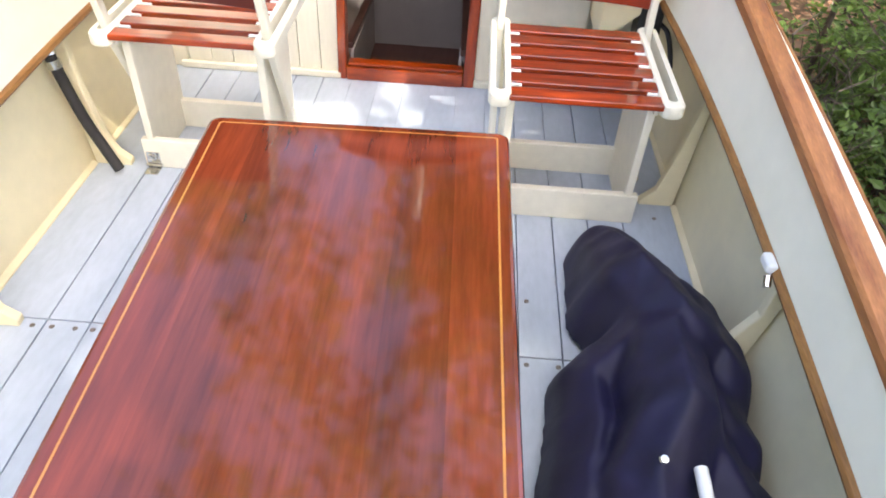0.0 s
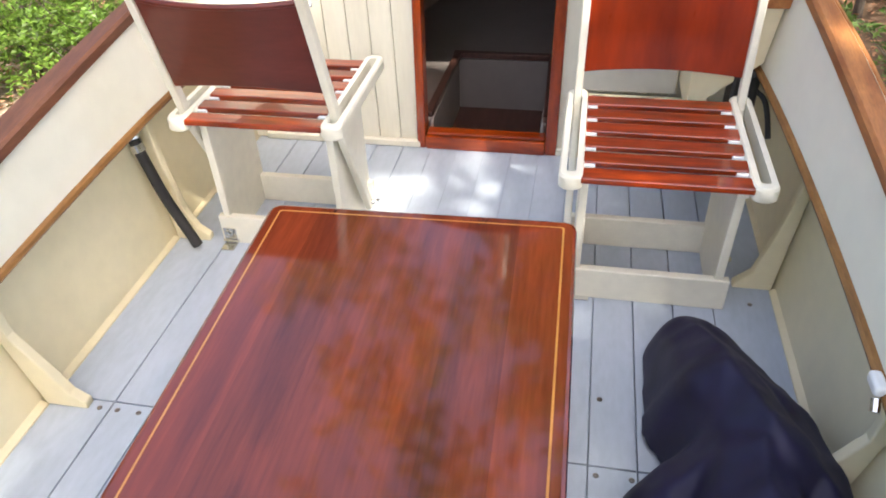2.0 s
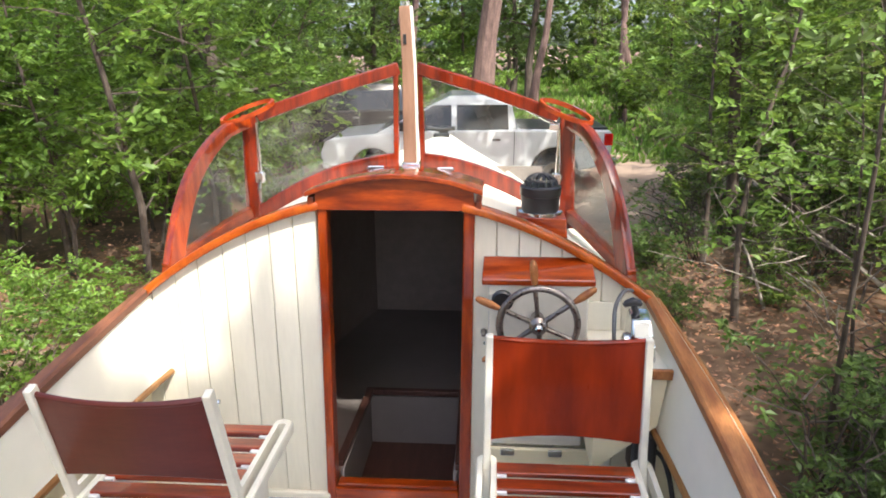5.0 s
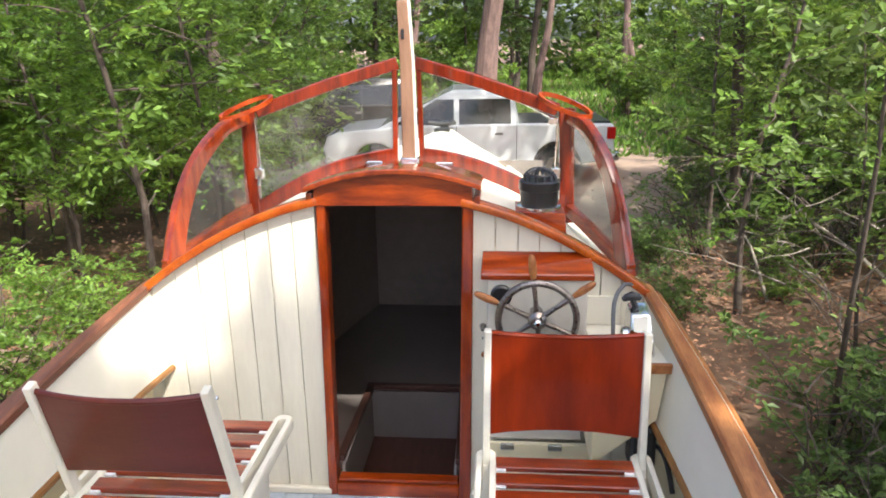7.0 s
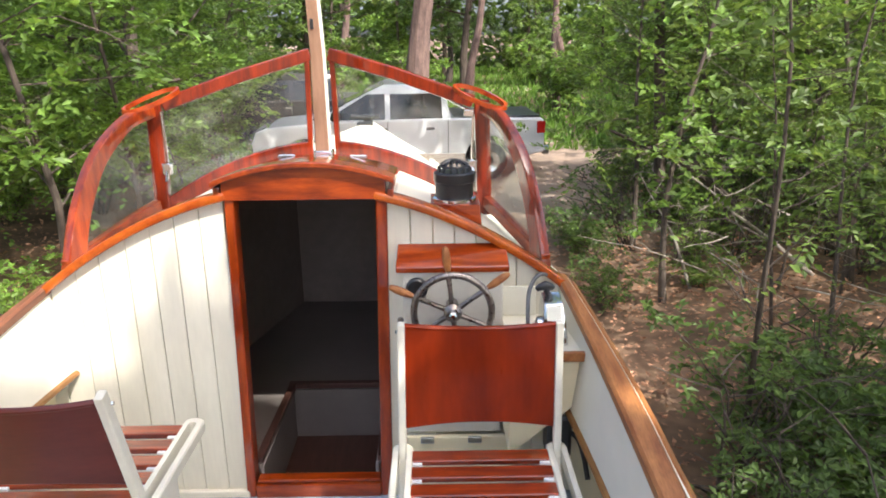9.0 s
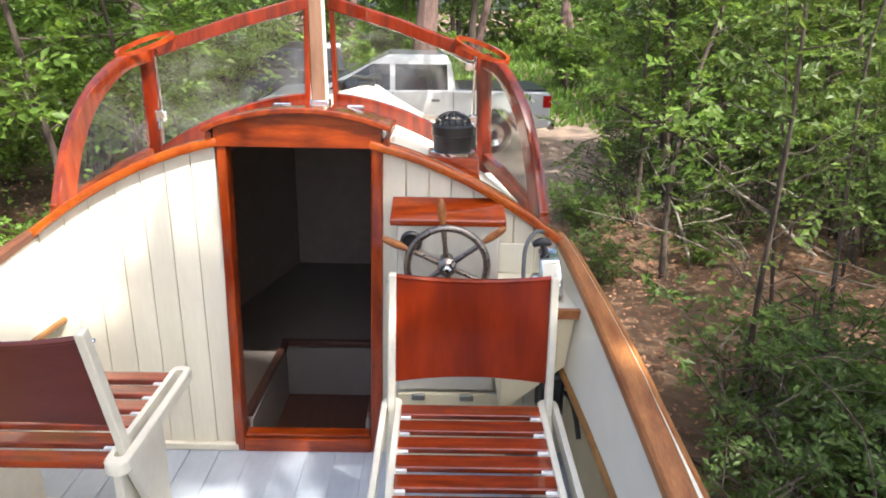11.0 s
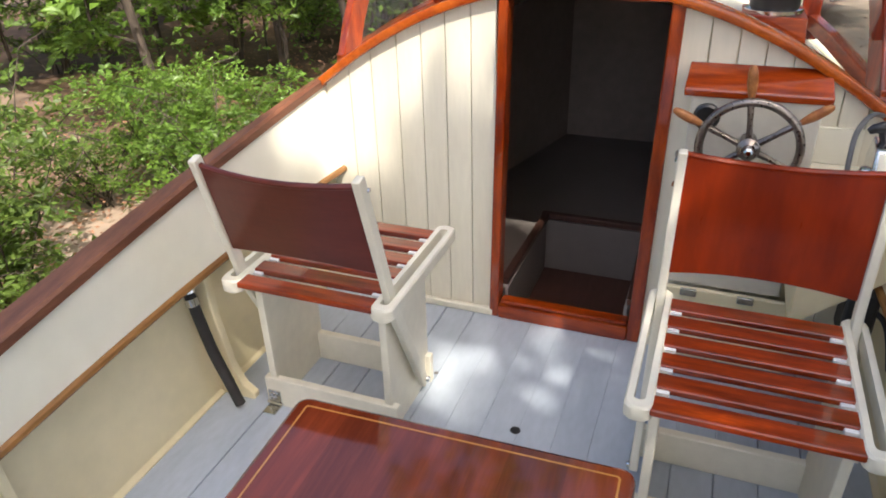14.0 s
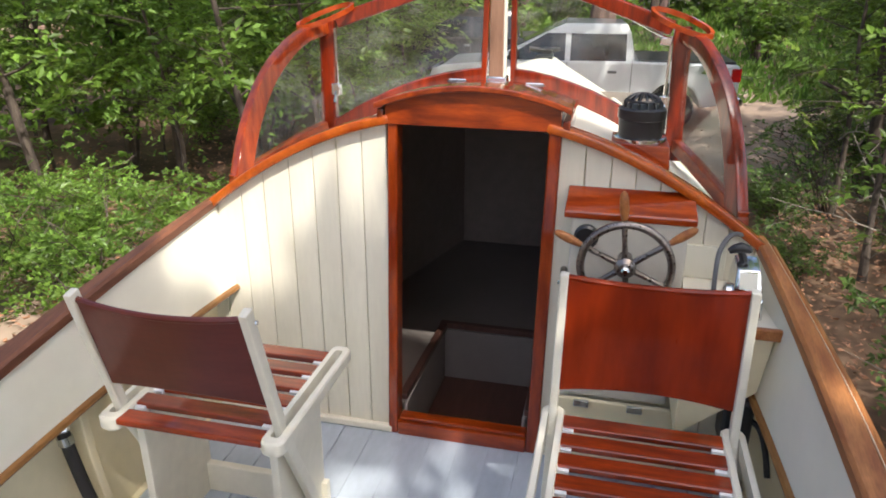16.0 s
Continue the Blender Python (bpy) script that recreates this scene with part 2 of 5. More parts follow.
def ground_mat():
    m = mat("forest_floor", (0.20, 0.118, 0.070), (0.095, 0.058, 0.036), rough=0.95, scale=1.1, bump=0.8, fine=0.35)
    n, l = m.node_tree.nodes, m.node_tree.links
    b = n["Principled BSDF"]
    src = b.inputs["Base Color"].links[0].from_socket
    tc, no, rg, mx = n.new("ShaderNodeTexCoord"), n.new("ShaderNodeTexNoise"), n.new("ShaderNodeMapRange"), n.new("ShaderNodeMix")
    no.inputs["Scale"].default_value, no.inputs["Detail"].default_value = 0.16, 3
    rg.inputs[1].default_value, rg.inputs[2].default_value = 0.56, 0.70
    mx.data_type = "RGBA"
    mx.inputs[7].default_value = (0.46, 0.36, 0.28, 1)   # pale sand of the clearing
    l.new(tc.outputs["Object"], no.inputs[0]), l.new(no.outputs[0], rg.inputs[0])
    sx, up, dn, t1, t2 = n.new("ShaderNodeSeparateXYZ"), n.new("ShaderNodeMapRange"), n.new("ShaderNodeMapRange"), n.new("ShaderNodeMath"), n.new("ShaderNodeMath")
    up.inputs[1].default_value, up.inputs[2].default_value = 6.0, 10.0        # the bare track crosses ahead of the boat
    dn.inputs[1].default_value, dn.inputs[2].default_value = 20.0, 15.0
    side, t3 = n.new("ShaderNodeMapRange"), n.new("ShaderNodeMath")
    side.inputs[1].default_value, side.inputs[2].default_value = -4.5, -1.5
    t1.operation, t2.operation, t3.operation = "MULTIPLY", "MULTIPLY_ADD", "MULTIPLY"
    l.new(sx.outputs[0], side.inputs[0]), l.new(side.outputs[0], t3.inputs[0]), l.new(t1.outputs[0], t3.inputs[1])
    l.new(tc.outputs["Object"], sx.inputs[0]), l.new(sx.outputs[1], up.inputs[0]), l.new(sx.outputs[1], dn.inputs[0])
    l.new(up.outputs[0], t1.inputs[0]), l.new(dn.outputs[0], t1.inputs[1])
    l.new(t3.outputs[0], t2.inputs[0]), l.new(no.outputs[0], t2.inputs[1]), l.new(rg.outputs[0], t2.inputs[2])
    t2.use_clamp = True
    l.new(t2.outputs[0], mx.inputs[0]), l.new(src, mx.inputs[6]), l.new(mx.outputs[2], b.inputs["Base Color"])
    return m


# ---------------------------------------------------------------- builders


def chain(ob):
    m = ob.matrix_basis.copy()
    while ob.parent:
        m = ob.parent.matrix_basis @ ob.matrix_parent_inverse @ m
        ob = ob.parent
    return m


def to_mesh(name, bm, material, smooth=True):
    me = bpy.data.meshes.new(name)
    bmesh.ops.recalc_face_normals(bm, faces=bm.faces)
    bm.to_mesh(me)
    bm.free()
    me.materials.append(material)
    if smooth:
        me.shade_smooth()
        me.set_sharp_from_angle(angle=radians(38))
        areas = sorted(p.area for p in me.polygons)
        if len(areas) < 4000:
            for p in me.polygons:                  # broad faces stay truly flat, only the rounded edges are smooth
                if p.area > 12 * areas[len(areas) // 2]:
                    p.use_smooth = False
    return me


def solo(name, bm, material, label="", category="", group="", kind=""):
    return tagged(new(name, to_mesh(name, bm, material)), label, category, group, kind)


def part(name, bm, material, parent, label=""):
    ob = new(name, bm if isinstance(bm, bpy.types.Mesh) else to_mesh(name, bm, material))
    ob.parent = parent
    ob.matrix_parent_inverse = chain(parent).inverted()
    return tagged(ob, label)


def thing(name, at, label, category, group="", kind=""):
    ob = new(name)
    ob.empty_display_size = 0.1
    ob.matrix_basis = pose(*at)
    return tagged(ob, label, category, group, kind)


def box(x0, x1, y0, y1, z0, z1, bevel=0.004, seg=2, bm=None):
    b = bmesh.new()
    bmesh.ops.create_cube(b, size=1)
    for v in b.verts:
        v.co = Vector(((x0 + x1) / 2 + v.co.x * (x1 - x0), (y0 + y1) / 2 + v.co.y * (y1 - y0), (z0 + z1) / 2 + v.co.z * (z1 - z0)))
    if bevel:
        bmesh.ops.bevel(b, geom=b.edges[:], offset=bevel, segments=seg, profile=0.5, affect="EDGES")
    return joined(bm, b)


def joined(bm, b):
    if bm is None:
        return b
    me = bpy.data.meshes.new("tmp")
    b.to_mesh(me)
    b.free()
    bm.from_mesh(me)
    bpy.data.meshes.remove(me)
    return bm


def sweep(pts, rings, closed=False, bm=None, bevel=0.0):
    """Loft through rings (lists of points, all the same length); caps the ends."""
    b = bmesh.new()
    rows = [[b.verts.new(p) for p in r] for r in rings]
    k = len(rows[0])
    for r, s in zip(rows, rows[1:]):
        for i in range(k):
            b.faces.new((r[i], r[(i + 1) % k], s[(i + 1) % k], s[i]))
    if closed:
        for i in range(k):
            b.faces.new((rows[-1][i], rows[-1][(i + 1) % k], rows[0][(i + 1) % k], rows[0][i]))
    else:
        b.faces.new(rows[0]), b.faces.new(rows[-1][::-1])
    if bevel:
        bmesh.ops.recalc_face_normals(b, faces=b.faces)
        es = [e for e in b.edges if len(e.link_faces) == 2 and e.calc_face_angle(0) > 0.7]
        bmesh.ops.bevel(b, geom=es, offset=bevel, segments=2, profile=0.5, affect="EDGES")
    return joined(bm, b)


def strip(pts, w, h, up=(0, 0, 1), side=None, bm=None, bevel=0.0, closed=False):
    """A rectangular bar along points. w: across, h: along up (numbers or lists)."""
    pts = [Vector(p) for p in pts]
    rings, n = [], len(pts)
    for i, p in enumerate(pts):
        if closed:
            d = (pts[(i + 1) % n] - pts[i - 1]).normalized()
        else:
            d = (pts[min(i + 1, n - 1)] - pts[max(i - 1, 0)]).normalized()
        s = d.cross(Vector(up)).normalized() if side is None else Vector(side)
        u = s.cross(d).normalized()
        a = (w[i] if isinstance(w, (list, tuple)) else w) / 2
        c = (h[i] if isinstance(h, (list, tuple)) else h) / 2
        rings.append([p + s * a + u * c, p - s * a + u * c, p - s * a - u * c, p + s * a - u * c])
    return sweep(pts, rings, closed, bm, bevel)


def tube(pts, r, sides=8, bm=None, closed=False):
    pts = [Vector(p) for p in pts]
    rings, n, ref = [], len(pts), Vector((0.13, 0.21, 0.97))
    for i, p in enumerate(pts):
        if closed:
            d = (pts[(i + 1) % n] - pts[i - 1]).normalized()
        else:
            d = (pts[min(i + 1, n - 1)] - pts[max(i - 1, 0)]).normalized()
        if abs(d.dot(ref)) > 0.95:
            ref = Vector((0.9, 0.3, 0.1))
        s = d.cross(ref).normalized()
        u = s.cross(d)
        rr = r[i] if isinstance(r, (list, tuple)) else r
        rings.append([p + (s * math.cos(2 * math.pi * k / sides) + u * math.sin(2 * math.pi * k / sides)) * rr for k in range(sides)])
    return sweep(pts, rings, closed, bm)


def lathe(profile, at, axis=(0, 0, 1), sides=20, bm=None):
    """profile: (radius, height) pairs turned about axis."""
    q = Vector((0, 0, 1)).rotation_difference(Vector(axis))
    rings = [[Vector(at) + q @ Vector((max(r, 1e-4) * math.cos(2 * math.pi * k / sides), max(r, 1e-4) * math.sin(2 * math.pi * k / sides), h)) for k in range(sides)] for r, h in profile]
    return sweep(None, rings, False, bm)


def plate(outline, thick, place, bm=None, bevel=0.0):
    """A flat board: 2D outline, place(u, v, w) gives its 3D points, w in 0..thick."""
    b = bmesh.new()
    lo = [b.verts.new(place(u, v, 0)) for u, v in outline]
    hi = [b.verts.new(place(u, v, thick)) for u, v in outline]
    b.faces.new(lo), b.faces.new(hi[::-1])
    for i in range(len(lo)):
        j = (i + 1) % len(lo)
        b.faces.new((lo[i], lo[j], hi[j], hi[i]))
    bmesh.ops.recalc_face_normals(b, faces=b.faces)
    if bevel:
        es = [e for e in b.edges if e.calc_face_angle(0) > 0.6]
        bmesh.ops.bevel(b, geom=es, offset=bevel, segments=2, profile=0.5, affect="EDGES")
    return joined(bm, b)


def spline(pts, n):
    """Catmull-Rom through points, n steps a span."""
    p = [Vector(q) for q in pts]
    p = [2 * p[0] - p[1], *p, 2 * p[-1] - p[-2]]
    out = []
    for a, b, c, d in zip(p, p[1:], p[2:], p[3:]):
        for k in range(n):
            t = k / n
            out.append(0.5 * (2 * b + (c - a) * t + (2 * a - 5 * b + 4 * c - d) * t * t + (3 * b - a - 3 * c + d) * t ** 3))
    return out + [p[-2]]


# ---------------------------------------------------------------- the boat's lines
# x to starboard, y to the bow, z up from the cockpit floor; the bulkhead's aft face is y = 0
NODES = (0.03, -0.3, -0.6, -1.0, -1.5, -2.1, -3.2)
RAIL_X = np.polyfit(NODES, (0.872, 0.903, 0.921, 0.938, 0.955, 0.965, 0.93), 3)
RAIL_Z = np.polyfit(NODES, (0.836, 0.788, 0.736, 0.665, 0.573, 0.470, 0.36), 3)
MOULD_X = np.polyfit(NODES, (0.831, 0.863, 0.891, 0.918, 0.940, 0.941, 0.91), 3)
MOULD_Z = np.polyfit(NODES, (0.514, 0.510, 0.488, 0.441, 0.380, 0.329, 0.27), 3)
FLOOR_X, AFT, GROUND = 0.945, -3.2, -1.2


def val(p, y):
    return float(np.polyval(p, y))


def crown(x, y=0.0):
    """Height of the cabin top."""
    ridge = 1.176 - max(y - 0.6, 0) * 0.055
    return ridge - 0.444 * x * x


def cap_w(y):
    return 0.026 + 0.055 * min(max(-y, 0) / 1.3, 1)


def white_w(y):
    return 0.034 * min(max((-y - 0.85) / 1.1, 0), 1)


STATIONS = [0.03 - i * (0.03 - AFT) / 26 for i in range(27)]

cockpit_floor = tagged(new("floor", to_mesh("floor", box(-FLOOR_X - 0.02, FLOOR_X + 0.02, AFT, 0.0, -0.06, -0.020, 0), GREY_DECK)),
                       "pale grey painted plank cockpit floor", "floor", kind="structure")

for s, side in ((-1, "port"), (1, "starboard")):
    root = thing("wall_" + side, (s * 0.95, -1.5, 0), "white and cream painted boat side under a teak rail", "boat side", kind="structure")
    lower, upper, mould, rail, outer = [], [], [], [], []
    for y in STATIONS:
        mx, mz, rx, rz = val(MOULD_X, y), val(MOULD_Z, y), val(RAIL_X, y), val(RAIL_Z, y)
        lower.append([(s * (FLOOR_X + 0.008), y, -0.02), (s * (mx + 0.080), y, mz - 0.004), (s * (mx + 0.095), y, mz - 0.004), (s * (FLOOR_X + 0.024), y, -0.02)])
        upper.append([(s * mx, y, mz), (s * rx, y, rz - 0.004), (s * (rx + 0.022), y, rz - 0.004), (s * (mx + 0.096), y, mz)])
        mould.append((s * (mx - 0.002), y, mz - 0.004))
        w = cap_w(y) if s < 0 else min(cap_w(y), 0.054)
        rail.append([(s * (rx - 0.010), y, rz - 0.012), (s * (rx - 0.010), y, rz + 0.012), (s * (rx - 0.002), y, rz + 0.019), (s * (rx + w - 0.008), y, rz + 0.016),
                     (s * (rx + w), y, rz + 0.008), (s * (rx + w), y, rz - 0.016)])
        outer.append([(s * (rx + 0.030), y, rz - 0.016), (s * (rx + 0.045), y, rz - 0.016), (s * 1.065, y, 0.30), (s * 0.98, y, -0.15), (s * 0.12, y, GROUND + 0.01), (s * 0.09, y, GROUND + 0.01), (s * 0.95, y, -0.15), (s * 1.045, y, 0.30)])
    part("lower_panel", sweep(None, lower), CREAM, root, "cream painted panel")
    part("upper_panel", sweep(None, upper), WHITE, root, "white painted panel")
    part("moulding", tube(mould, 0.0125, 8), MOULD_WOOD, root, "varnished half-round wooden moulding")
    # port rails use the shade-darkened copy of the starboard wood
    part("rail_cap", sweep(None, rail), RAIL_WOOD if s > 0 else RAIL_SHADED, root, "weathered teak rail cap" if s > 0 else "weathered teak rail cap in a darker, shaded tone")
    rub = []
    for y in STATIONS:
        rx, rz = val(RAIL_X, y) + (cap_w(y) if s < 0 else min(cap_w(y), 0.054) + white_w(y)), val(RAIL_Z, y)
        rub.append((s * (rx + 0.014), y, rz - 0.024))
    part("rub_rail", tube(rub, 0.017, 8), RAIL_WOOD if s > 0 else RAIL_SHADED, root, "teak rub rail")
    if s > 0:
        deck = []
        for y in STATIONS:
            rx, rz, w0, w1 = val(RAIL_X, y), val(RAIL_Z, y), min(cap_w(y), 0.054) + 0.001, min(cap_w(y), 0.054) + 0.005 + white_w(y)
            deck.append([(rx + w0, y, rz - 0.014), (rx + w0, y, rz + 0.006), (rx + w1, y, rz + 0.002), (rx + w1, y, rz - 0.016)])
        part("covering_board", sweep(None, deck), WHITE, root, "white painted covering board")
    part("hull_plate", sweep(None, outer), WHITE, root)
    for y0, y1 in ((AFT, -1.436), (-1.404, -0.716), (-0.684, -0.06)):
        part("base_strip", sweep(None, [[(s * (FLOOR_X + 0.012), y, 0.0), (s * (FLOOR_X - 0.006), y, 0.0), (s * (FLOOR_X - 0.005), y, 0.005), (s * (FLOOR_X + 0.013), y, 0.014)] for y in (y0, (y0 + y1) / 2, y1)]), CREAM, root)
    for y in (-0.70, -1.42):
        mx, mz = val(MOULD_X, y), val(MOULD_Z, y)
        prof = [(FLOOR_X, 0), (0.828, 0), (0.826, 0.022), (0.862, 0.050), (0.893, 0.12), (mx + 0.020, mz * 0.6), (mx + 0.032, mz - 0.006), (mx + 0.079, mz - 0.006)]
        if s > 0 and y > -1:
            prof = [(FLOOR_X, 0), (0.835, 0), (0.836, 0.016), (0.880, 0.060), (0.915, 0.20), (mx + 0.062, mz - 0.006), (mx + 0.079, mz - 0.006)]
        part("knee", plate([(s * u, v) for u, v in prof], 0.028, lambda u, v, w, y=y: (u, y - 0.014 + w, v), bevel=0.004), CREAM, root, "cream frame knee")

# floor planks, with a butt joint across and recessed seams
seams = [-FLOOR_X + 0.002, -0.772, -0.660, -0.548, -0.436, -0.324, -0.212, -0.106, 0.0, 0.106, 0.212, 0.324, 0.436, 0.548, 0.660, 0.772, FLOOR_X - 0.002]
for k, (a, b) in enumerate(zip(seams, seams[1:])):
    gap, edge_r = (0.0016, 0.0012) if abs(a + b) > 0.75 else (0.0004, 0.0004)
    for y0, y1 in ((AFT, -1.402), (-1.398, -0.001)):
        part("plank", box(a + gap, b - gap, y0, y1, -0.018, 0.0, edge_r, 1), GREY_DECK, cockpit_floor)
transom = solo("wall_aft", box(-0.98, 0.98, AFT - 0.05, AFT + 0.0, GROUND + 0.4, 0.42, 0.004), WHITE, "white painted transom", "transom", kind="structure")

# ---------------------------------------------------------------- bulkhead with its boards
bulk = thing("wall_bulkhead", (0, 0, 0), "cream tongue-and-groove cabin bulkhead", "bulkhead", kind="structure")
DOOR_L, DOOR_R = -0.252, 0.272


def boards(edges):
    for a, b in zip(edges, edges[1:]):
        a, b = a + 0.0014, b - 0.0014
        us = [a + (b - a) * i / 4 for i in range(5)]
        outline = [(a, 0.0), (b, 0.0)] + [(u, crown(u) - 0.012) for u in us[::-1]]
        part("board", plate(outline, 0.022, lambda u, v, w: (u, w, v), bevel=0.0022), CREAM_PLANK, bulk)


boards([-0.955, -0.87, -0.776, -0.690, -0.594, -0.507, -0.423, -0.337, DOOR_L])
boards([DOOR_R, 0.363, 0.439, 0.511, 0.583, 0.652, 0.721, 0.790, 0.868, 0.955])
for a, b in ((-0.96, DOOR_L - 0.002), (DOOR_R + 0.002, 0.96)):
    us = [a + (b - a) * i / 12 for i in range(13)]
    part("backing", plate([(a, -0.01), (b, -0.01)] + [(u, crown(u) - 0.016) for u in us[::-1]], 0.012, lambda u, v, w: (u, 0.023 + w, v)), CREAM, bulk)
part("skirting", box(-0.90, DOOR_L - 0.002, -0.022, -0.001, 0.001, 0.030, 0.006), CHAIR_PAINT, bulk)
part("skirting", box(DOOR_R + 0.002, 0.90, -0.022, -0.001, 0.001, 0.030, 0.006), CHAIR_PAINT, bulk)
for a, b in ((-0.884, -0.236), (0.884, 0.246)):
    us = [a + (b - a) * i / 24 for i in range(25)]
    part("crown_trim", strip([(u, 0.0, crown(u) + 0.001) for u in us], 0.062, 0.030, bevel=0.007), HONEY, bulk, "glossy varnished mahogany trim")

# companionway
door = thing("door_1", (0, 0, 0), "open companionway with a varnished mahogany surround", "companionway", kind="structure")


def post(x0, x1, t0, t1):
    part("jamb", sweep(None, [[(x0, -0.020, 0.0), (x1, -0.020, 0.0), (x1, 0.045, 0.0), (x0, 0.045, 0.0)], [(t0, -0.020, 1.145), (t1, -0.020, 1.145), (t1, 0.045, 1.145), (t0, 0.045, 1.145)]], bevel=0.006), JAMB_WOOD, door)


post(-0.268, -0.234, -0.243, -0.211)
post(0.232, 0.276, 0.252, 0.290)
part("sill", box(-0.233, 0.233, -0.024, 0.030, 0.0, 0.056, 0.006), MAHOGANY, door)
part("sill_cap", box(-0.226, 0.230, -0.014, 0.032, 0.058, 0.072, 0.005), MAHOGANY, door)
hx = [-0.276 + 0.592 * i / 20 for i in range(21)]


def arch(x):
    return 1.268 - 0.66 * (x - 0.03) ** 2


part("header", plate([(-0.248, 1.137), (0.288, 1.137)] + [(x, arch(x) - 0.018) for x in hx[::-1] if -0.25 < x < 0.29], 0.055, lambda u, v, w: (u, -0.028 + w, v), bevel=0.003), MAHOGANY, door)

hatch = thing("sliding_hatch", (0.02, 0.2, 1.2), "varnished mahogany sliding hatch over the companionway", "hatch")
rings = []
for y in (-0.052, 0.04, 0.16, 0.285):
    rings.append([(x, y, arch(x) - 0.10 * max(y, 0) - 0.002) for x in hx] + [(x, y, arch(x) - 0.10 * max(y, 0) - 0.021) for x in hx[::-1]])
part("hatch_top", sweep(None, rings, bevel=0.004), MAHOGANY_Y, hatch)
for x in (-0.262, 0.302):
    part("hatch_runner", strip([(x, -0.03, crown(x) + 0.012), (x, 0.285, crown(x) + 0.012)], 0.022, 0.05, bevel=0.004), MAHOGANY_Y, hatch)
for x in (-0.085, 0.172):
    hg = part("hatch_hinge", box(x - 0.032, x + 0.032, 0.248, 0.272, arch(x) - 0.031, arch(x) - 0.024, 0.003), IRON, hatch, "small dull metal hinge")
    part("hinge_pin", tube([(x - 0.028, 0.262, arch(x) - 0.023), (x + 0.028, 0.262, arch(x) - 0.023)], 0.004), CHROME, hg)

# ---------------------------------------------------------------- cabin top, foredeck, bow
EDGE_Y = (0.02, 0.5, 1.1, 1.8, 2.4, 2.75)
EDGE_X = (0.884, 0.80, 0.64, 0.40, 0.14, 0.015)


def half(y):
    return float(np.interp(y, EDGE_Y, EDGE_X))


def deck_z(u, y):
    t = min(max((y - 0.5) / 2.2, 0), 1)
    r, e = 1.176 - 0.10 * t, 0.829 + 0.20 * t
    return r - (r - e) * u * u


rings = []
ys = [0.024, 0.2, 0.42] + [0.5 + 0.15 * i for i in range(15)] + [2.74]
for y in ys:
    us = [-1 + i / 10 for i in range(21)]
    rings.append([(u * half(y), y, deck_z(u, y) - 0.002) for u in us] + [(u * half(y), y, deck_z(u, y) - 0.026) for u in us[::-1]])
b = bmesh.new()
rows = [[b.verts.new(p) for p in r] for r in rings]
k = len(rows[0])
for i0, (r, q) in enumerate(zip(rows, rows[1:])):
    for i in range(k):
        mid = (r[i].co.x + r[(i + 1) % k].co.x) / 2
        if ys[i0] < 0.2 and abs(mid - 0.02) < 0.2:
            continue      # opening under the sliding hatch
        b.faces.new((r[i], r[(i + 1) % k], q[(i + 1) % k], q[i]))
b.faces.new(rows[-1])
cabin = tagged(new("cabin_roof", to_mesh("cabin_roof", b, WHITE)), "white painted cabin top and foredeck", "cabin roof", kind="structure")
for s in (-1, 1):
    part("toe_rail", strip([(s * (half(y) + 0.004), y, deck_z(1, y) + 0.010) for y in ys[1:]], 0.020, 0.022, bevel=0.004), WHITE, cabin, "white painted toe rail")
    rows = []
    for y in ys:
        h = half(y)
        d = max(0.0, (y - 1.0) / 1.75)
        f, top_z = h / 0.884, deck_z(1, y) - 0.002
        prof = [(0.905, top_z), (1.065 - 0.05 * d, 0.30 + 0.30 * d), (0.98 - 0.18 * d, -0.15 + 0.45 * d), (0.12, GROUND + 0.01 + 0.9 * d * d)]
        rows.append([(s * q * f, y, z) for q, z in prof] + [(s * max(q - 0.03, 0.0) * f, y, z) for q, z in prof[::-1]])
    part("topside", sweep(None, rows), WHITE, cabin, "white painted bow planking")

# inside the cabin: raised berths round a footwell with a mahogany coaming
inside = thing("cabin_interior", (0, 0.6, 0), "dim grey painted cabin with raised berths round a footwell", "cabin interior", kind="structure")
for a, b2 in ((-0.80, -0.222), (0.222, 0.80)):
    part("berth_top", box(a, b2, 0.050, 1.75, 0.060, 0.100, 0), CABIN_SHADED, inside)
part("berth_top", box(-0.222, 0.222, 0.640, 1.75, 0.061, 0.100, 0), CABIN_SHADED, inside)
part("well_side", box(-0.222, -0.210, 0.034, 0.640, -0.34, 0.098, 0), CABIN_SHADED, inside)
part("well_side", box(0.210, 0.222, 0.034, 0.640, -0.34, 0.098, 0), CABIN_SHADED, inside)
part("well_front", box(-0.21, 0.21, 0.628, 0.640, -0.34, 0.098, 0), CABIN_SHADED, inside)
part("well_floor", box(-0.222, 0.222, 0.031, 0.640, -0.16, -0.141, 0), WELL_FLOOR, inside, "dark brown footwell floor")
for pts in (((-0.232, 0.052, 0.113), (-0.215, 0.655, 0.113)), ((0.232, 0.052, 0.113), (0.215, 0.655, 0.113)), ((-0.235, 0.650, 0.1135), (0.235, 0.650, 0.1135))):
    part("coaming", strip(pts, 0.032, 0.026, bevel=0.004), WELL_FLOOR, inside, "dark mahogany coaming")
part("lining", box(-0.62, 0.62, 1.74, 1.76, -0.2, 0.99, 0), LINING_SHADED, inside, "forward bulkhead darkened for lack of light")
